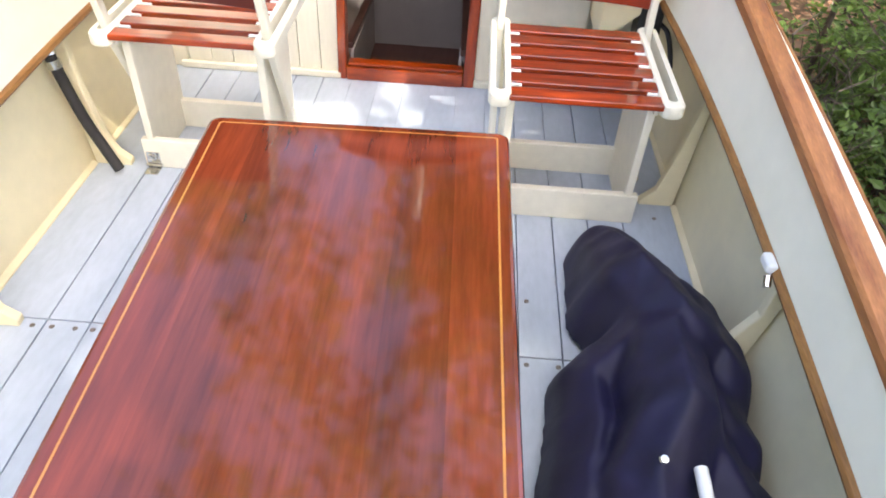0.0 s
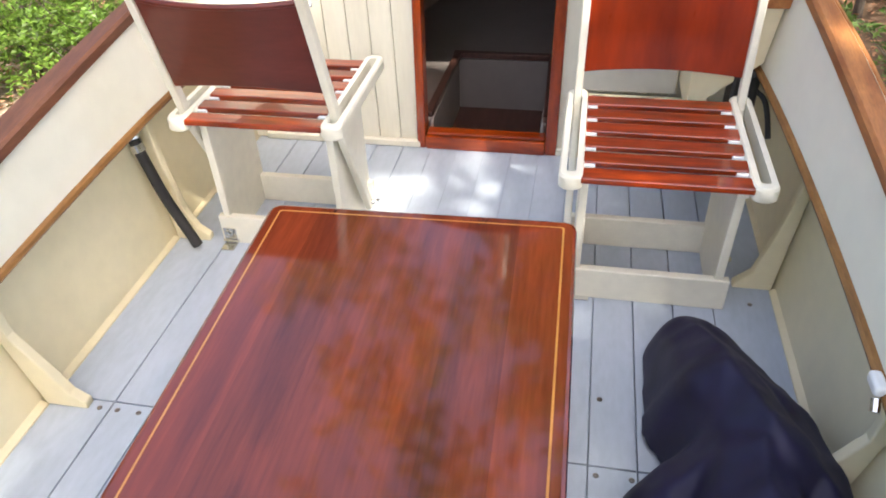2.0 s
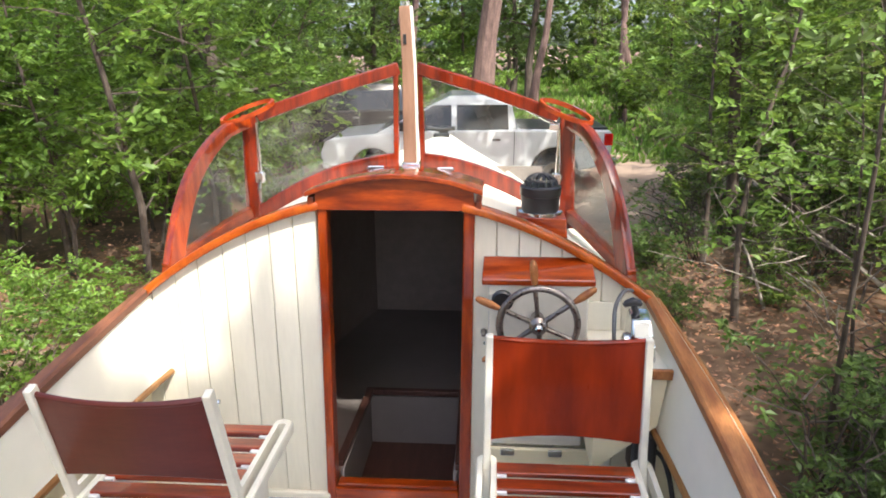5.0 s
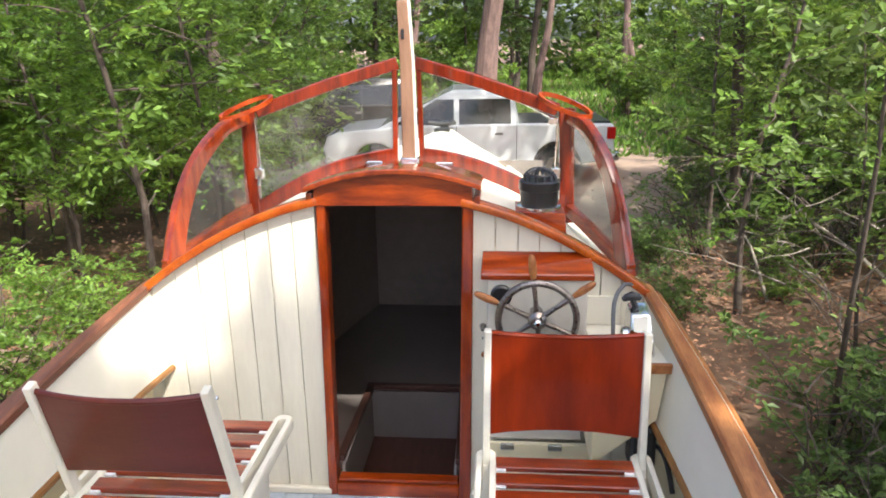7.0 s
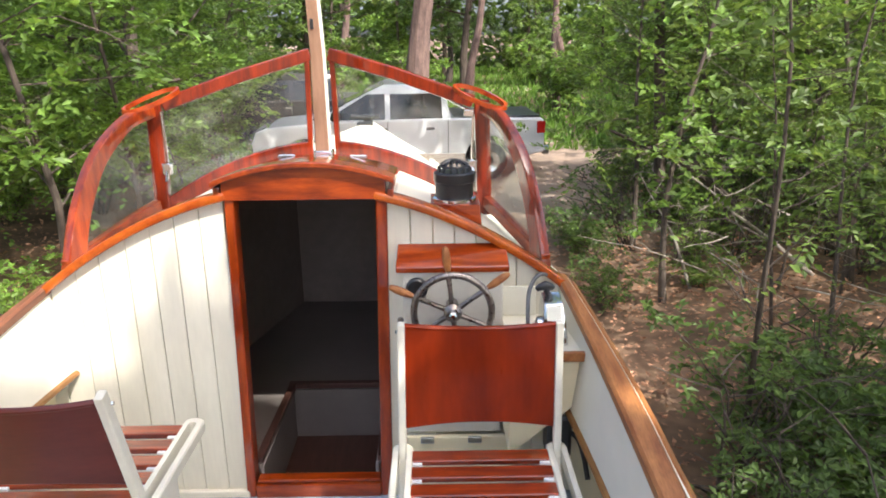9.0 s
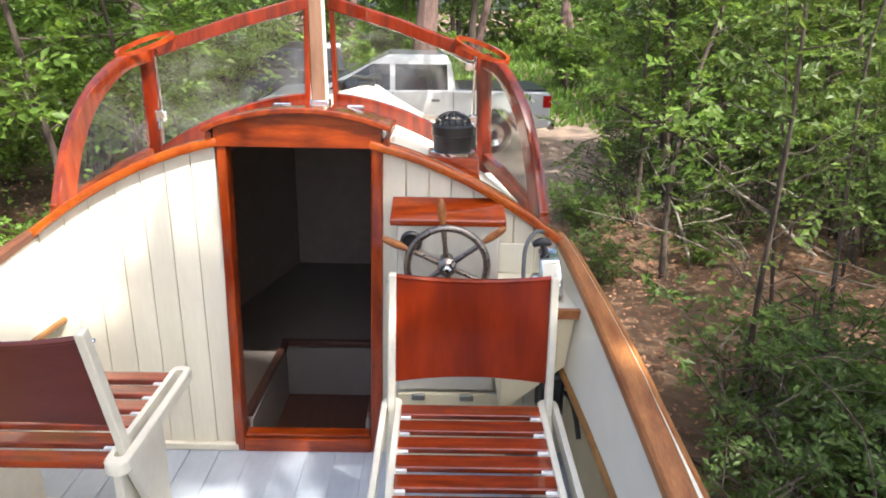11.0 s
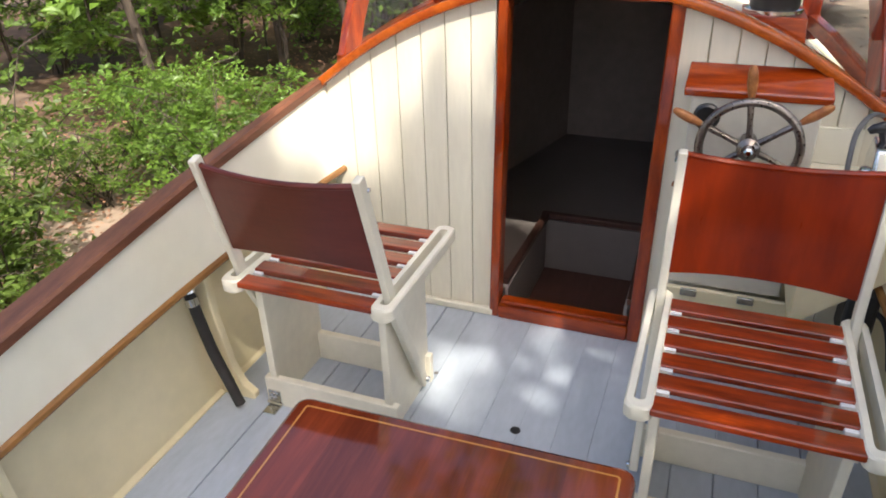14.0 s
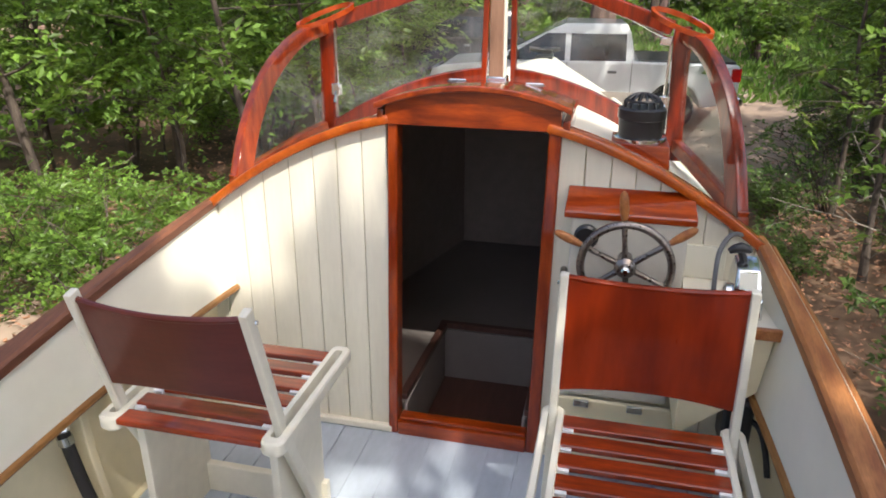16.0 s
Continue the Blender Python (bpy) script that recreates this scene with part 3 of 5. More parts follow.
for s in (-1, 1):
    part("lining", plate([(0.04, -0.2), (1.75, -0.2), (1.75, 0.93), (0.04, 0.84)], 0.01, lambda u, v, w, s=s: (s * (half(u) - 0.05 - w), u, v)), LINING_SHADED, inside)

# ---------------------------------------------------------------- windshield
ws = thing("windshield", (0, 0.5, 1.1), "varnished mahogany framed windshield with dusty panes and curved side wings", "windshield")
CX, CY, CZ = 0.632, 0.50, 1.405           # head of the corner posts
for s in (-1, 1):
    base = deck_z(0.632 / half(CY), CY)
    part("corner_post", strip([(s * 0.645, CY, base - 0.01), (s * CX, CY, CZ)], 0.058, 0.040, up=(0, 1, 0), bevel=0.005), MAHOGANY_SHADED, ws)
    part("top_rail", strip([(s * 0.60, CY, 1.398), (s * 0.30, 0.555, 1.503), (s * 0.036, 0.60, 1.578)], 0.034, 0.050, bevel=0.006), MAHOGANY_SHADED, ws)
    part("centre_post", strip([(s * 0.056, 0.60, 1.15), (s * 0.048, 0.60, 1.585)], 0.020, 0.034, up=(0, 1, 0), bevel=0.003), MAHOGANY_SHADED, ws)
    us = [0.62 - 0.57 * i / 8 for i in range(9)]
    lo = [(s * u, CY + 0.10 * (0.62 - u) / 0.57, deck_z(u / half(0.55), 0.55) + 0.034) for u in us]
    part("bottom_rail", strip(lo, 0.030, 0.064, bevel=0.005), MAHOGANY_SHADED, ws)
    # front pane
    b = bmesh.new()
    pl = [(s * 0.612, CY, base + 0.05), (s * 0.33, 0.55, crown(0.33) + 0.035), (s * 0.055, 0.60, crown(0) + 0.05), (s * 0.05, 0.60, 1.56), (s * 0.606, CY, 1.385)]
    vs = [b.verts.new(p) for p in pl]
    fc = b.faces.new(vs)
    ex = bmesh.ops.extrude_face_region(b, geom=[fc])
    bmesh.ops.translate(b, verts=[v for v in ex["geom"] if isinstance(v, bmesh.types.BMVert)], vec=(0, 0.005, 0))
    pane = part("pane", b, GLASS, ws)
    pane.visible_shadow = False
    # curved side wing: a quarter ring in the upright plane from the corner post aft to the deck edge
    arc = spline([(s * 0.640, 0.485, 1.400), (s * 0.700, 0.35, 1.366), (s * 0.762, 0.205, 1.250), (s * 0.804, 0.10, 1.075), (s * 0.832, 0.035, 0.875)], 6)
    along = Vector((s * 0.192, -0.45, 0)).normalized()
    across = Vector((along.y, -along.x, 0)).normalized()
    rg = []
    for i, p in enumerate(arc):
        d = (arc[min(i + 1, len(arc) - 1)] - arc[max(i - 1, 0)]).normalized()
        nrm = across.cross(d).normalized()
        inw = nrm if nrm.dot(Vector((s * 0.66, 0.42, 0.98)) - p) > 0 else -nrm
        wdt = 0.045 + 0.030 * i / (len(arc) - 1)
        rg.append([p + across * 0.019, p - across * 0.019, p - across * 0.019 + inw * wdt, p + across * 0.019 + inw * wdt])
    # port arch gets the lit tone, starboard arch the shade-darkened one
    part("side_arch", sweep(None, rg, bevel=0.005), JAMB_WOOD if s < 0 else MAHOGANY_SHADED, ws, "curved varnished mahogany side arch")
    sill = [(s * 0.828, 0.045, 0.895), (s * 0.77, 0.18, 0.935), (s * 0.70, 0.34, 0.985), (s * 0.652, 0.47, 1.010)]
    part("side_sill", strip(sill, 0.034, 0.045, bevel=0.004), MAHOGANY_Y, ws)
    b = bmesh.new()
    inner = [p + (Vector((s * 0.66, 0.42, 0.98)) - p).normalized() * 0.03 for p in arc[1:-1]]
    vs = [b.verts.new(p) for p in [Vector(q) for q in sill] + inner]
    fc = b.faces.new(vs)
    ex = bmesh.ops.extrude_face_region(b, geom=[fc])
    bmesh.ops.translate(b, verts=[v for v in ex["geom"] if isinstance(v, bmesh.types.BMVert)], vec=across * 0.005)
    pane = part("side_pane", b, GLASS, ws)
    pane.visible_shadow = False
    # open eye-shaped corner knee that ties the wing to the front
    ring = [(s * (0.622 + 0.095 * math.cos(a)), 0.452 + 0.042 * math.sin(a) - 0.03 * math.cos(a), 1.420 - 0.034 * math.cos(a) + 0.020 * math.sin(a)) for a in [2 * math.pi * i / 20 for i in range(20)]]
    part("corner_knee", strip(ring, 0.013, 0.017, closed=True), MAHOGANY, ws)
    # stay and its catch
    stay = part("window_stay", tube([(s * 0.598, 0.475, 1.375), (s * 0.594, 0.47, 1.145)], 0.0055), CHROME, ws, "thin chrome window stay")
    part("stay_catch", box(min(s * 0.578, s * 0.612), max(s * 0.578, s * 0.612), 0.450, 0.476, 1.135, 1.180, 0.004), CHROME, stay)
    part("stay_screw", tube([(s * 0.595, 0.455, 1.150), (s * 0.595, 0.435, 1.110)], 0.006), CHROME, stay)
stay = part("window_stay", tube([(0.585, 0.48, 1.365), (0.36, 0.66, 1.47)], 0.006), CHROME, ws, "thin chrome window stay")
part("stay_catch", box(0.560, 0.60, 0.462, 0.484, 1.345, 1.372, 0.004), CHROME, stay)

# signal mast stepped through the cabin top
mast = thing("signal_mast", (0.02, 0.30, 1.17), "tan wooden signal mast with a white painted edge", "mast")
part("mast_board", strip([(0.040, 0.300, 1.175), (0.038, 0.300, 1.60), (0.030, 0.300, 1.80)], [0.050, 0.042, 0.038], 0.036, up=(0, 1, 0), bevel=0.004), MAST_WOOD, mast)
part("white_edge", strip([(0.0685, 0.300, 1.175), (0.063, 0.300, 1.60), (0.053, 0.300, 1.80)], 0.008, 0.034, up=(0, 1, 0), bevel=0.003), WHITE, mast, "white painted edge strip")
part("mast_foot", box(0.008, 0.078, 0.276, 0.330, 1.17, 1.250, 0.006), CHROME, mast, "metal mast foot")
part("sheave_slot", box(0.024, 0.036, 0.278, 0.283, 1.67, 1.705, 0.002), BLACK, mast)
part("mast_cap", tube([(0.032, 0.30, 1.80), (0.032, 0.30, 1.815)], 0.018), CHROME, mast)

# ventilator on its box
vent = thing("deck_ventilator", (0.515, 0.16, 1.03), "black plastic deck ventilator on a varnished wooden box", "ventilator")
part("vent_box", sweep(None, [[(0.425, 0.075, 1.00), (0.612, 0.075, 0.965), (0.612, 0.245, 0.965), (0.425, 0.245, 1.00)], [(0.432, 0.082, 1.096), (0.602, 0.082, 1.088), (0.602, 0.238, 1.088), (0.432, 0.238, 1.096)]], bevel=0.004), MAHOGANY, vent)
part("flange", lathe([(0.001, 0), (0.078, 0), (0.078, 0.010), (0.068, 0.014), (0.001, 0.014)], (0.515, 0.16, 1.092)), CHROME, vent)
part("vent_body", lathe([(0.001, 0.0), (0.066, 0.0), (0.068, 0.05), (0.072, 0.054), (0.072, 0.082), (0.064, 0.088), (0.001, 0.086)], (0.515, 0.16, 1.105), sides=28), BLACK, vent)
cage = bmesh.new()
for i in range(7):
    a = math.pi * i / 7
    tube([(0.515 + 0.058 * math.cos(t) * math.cos(a), 0.16 + 0.058 * math.cos(t) * math.sin(a), 1.192 + 0.040 * math.sin(t)) for t in [math.pi * j / 10 for j in range(11)]], 0.004, 6, bm=cage)
tube([(0.515 + 0.05 * math.cos(a), 0.16 + 0.05 * math.sin(a), 1.212) for a in [2 * math.pi * j / 18 for j in range(18)]], 0.004, 6, bm=cage, closed=True)
part("vent_cage", cage, BLACK, vent)

# bow cleat
cleat = thing("bow_cleat", (-0.02, 2.3, 1.09), "black bow cleat on the white foredeck", "cleat")
part("cleat_base", box(-0.05, 0.05, 2.26, 2.34, 1.080, 1.110, 0.006), BLACK, cleat)
part("cleat_horn", tube([(-0.09, 2.3, 1.145), (0, 2.3, 1.135), (0.09, 2.3, 1.145)], 0.014), BLACK, cleat)
part("bitt", box(-0.03, 0.03, 2.48, 2.53, 1.06, 1.135, 0.008), BLACK, cleat)

# ---------------------------------------------------------------- helm
console = thing("helm_console", (0.5, -0.06, 0.3), "cream painted helm console with a mahogany lid", "console")
part("console_body", box(0.338, 0.668, -0.092, -0.001, 0.31, 0.905, 0.006), CONSOLE_SHADED, console)
part("console_lid", sweep(None, [[(0.320, -0.002, 0.950), (0.682, -0.002, 0.950), (0.682, -0.002, 0.978), (0.320, -0.002, 0.978)],
                                 [(0.316, -0.100, 0.905), (0.688, -0.100, 0.905), (0.688, -0.100, 0.926), (0.316, -0.100, 0.926)]], bevel=0.004), MAHOGANY, console, "sloping varnished mahogany lid")
part("lower_door", box(0.338, 0.72, -0.112, -0.094, 0.05, 0.305, 0.005), CREAM, console)
for x in (0.41, 0.575):
    part("hinge", box(x - 0.024, x + 0.024, -0.124, -0.113, 0.285, 0.308, 0.003), CHROME, console, "chrome hinge")
dial = part("dial", lathe([(0.001, 0), (0.036, 0), (0.036, 0.016), (0.030, 0.022), (0.001, 0.018)], (0.384, -0.093, 0.853), (0, -1, 0)), BLACK, console, "round black gauge")
part("toggle", lathe([(0.001, 0), (0.012, 0), (0.008, 0.03), (0.001, 0.032)], (0.322, -0.001, 0.70), (0, -1, 0), 10), IRON, console)

wheel = thing("steering_wheel", (0.5, -0.18, 0.80), "six-spoke metal steering wheel with wooden handles", "steering wheel")
HUB = Vector((0.500, -0.180, 0.800))
rim = tube([HUB + Vector((0.125 * math.cos(a), 0, 0.125 * math.sin(a))) for a in [2 * math.pi * i / 40 for i in range(40)]], 0.0115, 10, closed=True)
part("rim", rim, IRON, wheel)
part("hub", lathe([(0.001, 0), (0.018, 0), (0.030, 0.012), (0.030, 0.035), (0.022, 0.045), (0.022, 0.09), (0.001, 0.09)], HUB + Vector((0, -0.022, 0)), (0, 1, 0)), IRON, wheel)
part("hub_nut", lathe([(0.001, 0), (0.013, 0), (0.013, 0.012), (0.007, 0.018), (0.001, 0.018)], HUB + Vector((0, -0.022, 0)), (0, -1, 0), 6), CHROME, wheel)
for i in range(6):
    a = radians(96 + 60 * i)
    d = Vector((math.cos(a), 0, math.sin(a)))
    sp = part("spoke", tube([HUB + d * r for r in (0.022, 0.07, 0.122, 0.140)], [0.0095, 0.0075, 0.0095, 0.007]), IRON, wheel)
    part("spoke_handle", tube([HUB + d * r for r in (0.139, 0.148, 0.172, 0.200, 0.216, 0.221)], [0.008, 0.010, 0.0135, 0.0125, 0.009, 0.003], 10), RAIL_WOOD, sp, "turned wooden handle")

locker = thing("side_locker", (0.80, -0.17, 0.4), "white topped side locker with a teak edge strip", "locker")
part("locker_top", plate([(0.672, -0.001), (0.672, -0.322), (0.893, -0.322), (0.872, -0.001)], 0.016, lambda u, v, w: (u, v, 0.700 + w), bevel=0.003), WHITE, locker)
part("edge_strip", box(0.672, 0.897, -0.340, -0.3225, 0.696, 0.728, 0.004), RAIL_WOOD, locker, "teak edge strip")
part("locker_face", plate([(0.672, 0.695), (0.886, 0.695), (0.866, 0.53), (0.672, 0.36)], 0.014, lambda u, v, w: (u, -0.318 + w, v), bevel=0.002), CREAM, locker)
part("locker_side", box(0.672, 0.686, -0.302, -0.001, 0.36, 0.698, 0.002), CREAM, locker)
part("back_plate", box(0.672, 0.790, -0.012, -0.001, 0.717, 0.822, 0.003), WHITE, locker)

throttle = thing("throttle_control", (0.83, -0.16, 0.716), "chrome throttle control with a black lever and grey cable", "throttle")
part("control_body", sweep(None, [[(0.778, -0.270, 0.7165), (0.858, -0.270, 0.7165), (0.858, -0.150, 0.7165), (0.778, -0.150, 0.7165)],
                                  [(0.778, -0.262, 0.790), (0.850, -0.262, 0.790), (0.850, -0.152, 0.812), (0.778, -0.152, 0.812)],
                                  [(0.782, -0.240, 0.846), (0.842, -0.240, 0.846), (0.842, -0.166, 0.862), (0.782, -0.166, 0.862)]], bevel=0.006), CHROME, throttle)
part("name_plate", box(0.792, 0.844, -0.2725, -0.2685, 0.728, 0.744, 0.001), BLACK, throttle)
part("top_plate", sweep(None, [[(0.790, -0.262, 0.800), (0.834, -0.262, 0.800), (0.834, -0.246, 0.840), (0.790, -0.246, 0.840)], [(0.790, -0.256, 0.800), (0.834, -0.256, 0.800), (0.834, -0.240, 0.840), (0.790, -0.240, 0.840)]]), WHITE, throttle)
part("lever", tube([(0.805, -0.195, 0.85), (0.797, -0.190, 0.872), (0.792, -0.188, 0.884)], 0.010), BLACK, throttle)
part("lever_knob", tube([(0.764, -0.188, 0.876), (0.774, -0.188, 0.884), (0.792, -0.188, 0.890), (0.810, -0.188, 0.886), (0.818, -0.188, 0.880)], [0.008, 0.012, 0.015, 0.012, 0.008], 10), BLACK, throttle)
part("side_boss", lathe([(0.001, 0), (0.030, 0), (0.028, 0.014), (0.016, 0.020), (0.001, 0.020)], (0.779, -0.21, 0.765), (-1, 0, 0), 16), CHROME, throttle)
part("cable", tube(spline([(0.742, -0.20, 0.716), (0.740, -0.18, 0.79), (0.752, -0.12, 0.850), (0.785, -0.07, 0.882), (0.825, -0.020, 0.868)], 6), 0.007), GREY_TRIM, throttle, "grey control cable")
part("shift_lever", tube([(0.748, -0.215, 0.717), (0.746, -0.215, 0.765)], [0.020, 0.012]), CHROME, throttle)

bag = thing("black_pump_box", (0.82, -0.27, 0.3), "black plastic box with a strap hung under the side locker", "box")
part("box_body", box(0.792, 0.872, -0.325, -0.225, 0.345, 0.50, 0.015, 3), BLACK, bag)
part("strap", tube(spline([(0.860, -0.30, 0.44), (0.888, -0.33, 0.425), (0.900, -0.37, 0.39), (0.905, -0.42, 0.34)], 5), 0.008), RUBBER, bag, "black strap")

# ---------------------------------------------------------------- seats
def seat(at, back_aft, back_mat, label, base_dy):
    """Slatted boat seat with a flip-over backrest; local origin on the floor at the middle of the seat."""
    r = thing("helm_chair", (0, 0, 0), label, "chair", "helm chairs")
    T, W, L = (0.492 if back_aft else 0.462), 0.262, 0.252
    for s in (-1, 1):
        # top rail with its long slot
        def ring(w, l, z):
            c = 0.022
            pts = []
            for cx, cy, a0 in ((w - c, l - c, 0), (-w + c, l - c, 90), (-w + c, -l + c, 180), (w - c, -l + c, 270)):
                pts += [(s * (W - 0.031) + cx + c * math.cos(radians(a0 + k * 30)), cy + c * math.sin(radians(a0 + k * 30)), z) for k in range(4)]
            return pts
        o, i2 = (0.031, L), (0.0125, L - 0.028)

        def inner(w, l, z):
            c = 0.010
            pts = []
            for cx, cy, a0 in ((w - c, l - c, 0), (-w + c, l - c, 90), (-w + c, -l + c, 180), (w - c, -l + c, 270)):
                pts += [(s * (W - 0.031) + cx + c * math.cos(radians(a0 + k * 30)), cy + c * math.sin(radians(a0 + k * 30)), z) for k in range(4)]
            return pts
        loop = [ring(0.027, L - 0.004, T), ring(*o, T - 0.006), ring(*o, T - 0.036), ring(0.027, L - 0.004, T - 0.042), inner(*i2, T - 0.042), inner(*i2, T)]
        tr = part("top_rail", sweep(None, loop, closed=True), CHAIR_PAINT, r, "cream painted rail with a long slot")
        # leg board under the rail
        x0 = s * (W - 0.066)
        prof = [(base_dy - 0.125, 0.0), (base_dy + 0.135, 0.0), (base_dy + 0.145, 0.10), (base_dy + 0.150, T - 0.045), (-0.175, T - 0.045), (base_dy - 0.135, 0.12)]
        part("leg_board", plate(prof, 0.024, lambda u, v, w, x0=x0, s=s: (x0 + s * (w - 0.012), u, v), bevel=0.004), CHAIR_PAINT, r)
        part("slat_bearer", box(min(s * 0.188, s * 0.200), max(s * 0.188, s * 0.200), -L + 0.03, L - 0.03, T - 0.048, T - 0.024, 0.002), CHAIR_PAINT, r)
        for k in range(5):
            y = -L + 0.050 + 0.082 * k + 0.041
            part("spacer", box(min(s * 0.172, s * 0.2015), max(s * 0.172, s * 0.2015), y - 0.015, y + 0.015, T - 0.024, T - 0.010, 0.002), PLASTIC_W, r)
        d = -1 if back_aft else 1
        # bent post that swings the backrest over
        xp, hold = s * (W - 0.031), 0.180 if back_aft else 0.212
        part("back_post", strip([(xp, base_dy * 0.3 - d * 0.02, 0.06), (xp, d * hold, T - 0.03), (xp, d * (hold + 0.012), T + 0.03), (xp - s * 0.004 + (-0.008 if back_aft else 0), d * (0.275 if back_aft else 0.238), 0.862)], 0.022, 0.034, up=(0, 1, 0), bevel=0.004), CHAIR_PAINT, r)
        part("pivot_bolt", lathe([(0.001, 0), (0.010, 0), (0.008, 0.008), (0.001, 0.009)], (xp + s * 0.011, base_dy * 0.3 - d * 0.02, 0.075), (s, 0, 0), 10), CHROME, r)
        part("back_bolt", lathe([(0.001, 0), (0.006, 0), (0.005, 0.004), (0.001, 0.005)], (xp + s * 0.009, d * (0.268 if back_aft else 0.238), 0.835), (s, 0, 0), 8), CHROME, r)
    for k in range(6):
        y = -L + 0.032 + 0.082 * k
        part("slat", box(-0.206, 0.206, y - 0.027, y + 0.027, T - 0.022, T - 0.004, 0.004), SLAT_WOOD, r)
    for y in (base_dy - 0.128, base_dy + 0.130):
        part("cross_board", box(-0.226, 0.226, y - 0.013, y + 0.013, 0.0, 0.105, 0.004), CHAIR_PAINT, r)
    d = -1 if back_aft else 1
    rings = []
    for i in range(17):
        u = -1 + i / 8
        x = u * (0.232 if back_aft else 0.222) - (0.006 if back_aft else 0)
        bow = -0.030 * (1 - u * u)          # the panel curves away from the sitter
        y0 = d * ((0.205 if back_aft else 0.232) + bow * (-0.8))
        y1 = y0 + d * (0.062 if back_aft else 0.006)
        lo, hi = (0.572 + 0.022 * (1 - u * u) if back_aft else 0.526 + 0.006 * (1 - u * u)), (0.842 - 0.012 * (1 - u * u) if back_aft else 0.853 - 0.022 * (1 - u * u))
        rings.append([(x, y0 - 0.006, lo), (x, y0 + 0.006, lo), (x, y1 + 0.006, hi), (x, y1 - 0.006, hi)])
    bk = part("backrest", sweep(None, rings, bevel=0.003), back_mat, r)
    part("backrest_lip", tube([(q[2][0], (q[2][1] + q[3][1]) / 2, q[2][2]) for q in rings], 0.0085), back_mat, bk)
    r.matrix_basis = pose(*at)
    return r


seat((0.573, -0.648, 0), False, RED_BACK, "cream boat chair with red-brown slats, its varnished backrest folded forward", -0.03)
seat((-0.552, -0.530, 0.0), True, BACK_SHADED, "cream boat chair with red-brown slats and a varnished backrest toned dark for shade", -0.04)

# ---------------------------------------------------------------- table on the engine box
ebox = solo("engine_box", box(-0.30, 0.30, -2.25, -1.16, 0.0, 0.408, 0.01), CHAIR_PAINT, "cream painted engine box under the table", "engine box")
table = thing("cockpit_table", (0, -1.68, 0.41), "glossy varnished mahogany table with a light inlay line", "table")
TX, T0, T1 = 0.370, -1.072, -2.32


def rounded(x, y0, y1, c):
    pts = []
    for cx, cy, a0 in ((x - c, y0 - c, 0), (-x + c, y0 - c, 90), (-x + c, y1 + c, 180), (x - c, y1 + c, 270)):
        pts += [(cx + c * math.cos(radians(a0 + 22.5 * k)), cy + c * math.sin(radians(a0 + 22.5 * k))) for k in range(5)]
    return pts


def taper(v):
    return 1 - 0.030 * (T0 - v)


top = part("tabletop", plate(rounded(TX, T0, T1, 0.030), 0.034, lambda u, v, w: (u * taper(v), v, 0.410 + w), bevel=0.009), TABLE_WOOD, table)
ro, ri = rounded(TX - 0.028, T0 - 0.026, T1 + 0.026, 0.008), rounded(TX - 0.0325, T0 - 0.0305, T1 + 0.0305, 0.006)
b = bmesh.new()
vo, vi = [b.verts.new((u * taper(v), v, 0.4446)) for u, v in ro], [b.verts.new((u * taper(v), v, 0.4446)) for u, v in ri]
vl = [b.verts.new((u * taper(v), v, 0.443)) for u, v in ro]
for i in range(len(vo)):
    j = (i + 1) % len(vo)
    b.faces.new((vo[i], vo[j], vi[j], vi[i])), b.faces.new((vo[i], vo[j], vl[j], vl[i]))
part("inlay_line", b, INLAY, top, "light maple inlay line")
for x in (-0.31, 0.31):
    part("table_batten", box(x - 0.02, x + 0.02, -2.2, -1.2, 0.380, 0.4095, 0.004), MAHOGANY_Y, table)
table.matrix_basis = Matrix.Translation((-0.004, -1.072, 0)) @ pose(0, 0, 0, 0, 0, 1.6) @ Matrix.Translation((0, 1.072, 0)) @ table.matrix_basis

# ---------------------------------------------------------------- crumpled canvas cover on the floor
cover = thing("canvas_cover", (0.75, -1.5, 0), "crumpled navy blue canvas cover heaped on the floor", "canvas cover")
# the canvas hangs from ridges: start, end (x, y, height)
RIDGES = (((0.675, -1.05, 0.17), (0.700, -1.28, 0.28)), ((0.700, -1.28, 0.28), (0.790, -1.47, 0.28)), ((0.725, -1.05, 0.14), (0.835, -1.34, 0.21)),
          ((0.835, -1.34, 0.21), (0.870, -1.53, 0.22)), ((0.700, -1.47, 0.24), (0.590, -1.54, 0.15)), ((0.590, -1.54, 0.15), (0.580, -1.68, 0.16)), ((0.580, -1.68, 0.16), (0.545, -1.90, 0.15)),
          ((0.750, -1.48, 0.28), (0.725, -1.70, 0.31)), ((0.725, -1.70, 0.31), (0.660, -1.84, 0.25)), ((0.660, -1.84, 0.25), (0.630, -2.22, 0.20)), ((0.800, -1.56, 0.22), (0.865, -1.68, 0.17)),
          ((0.790, -1.74, 0.20), (0.865, -1.84, 0.16)), ((0.865, -1.84, 0.16), (0.850, -2.18, 0.13)), ((0.60, -1.78, 0.12), (0.54, -1.82, 0.08)))


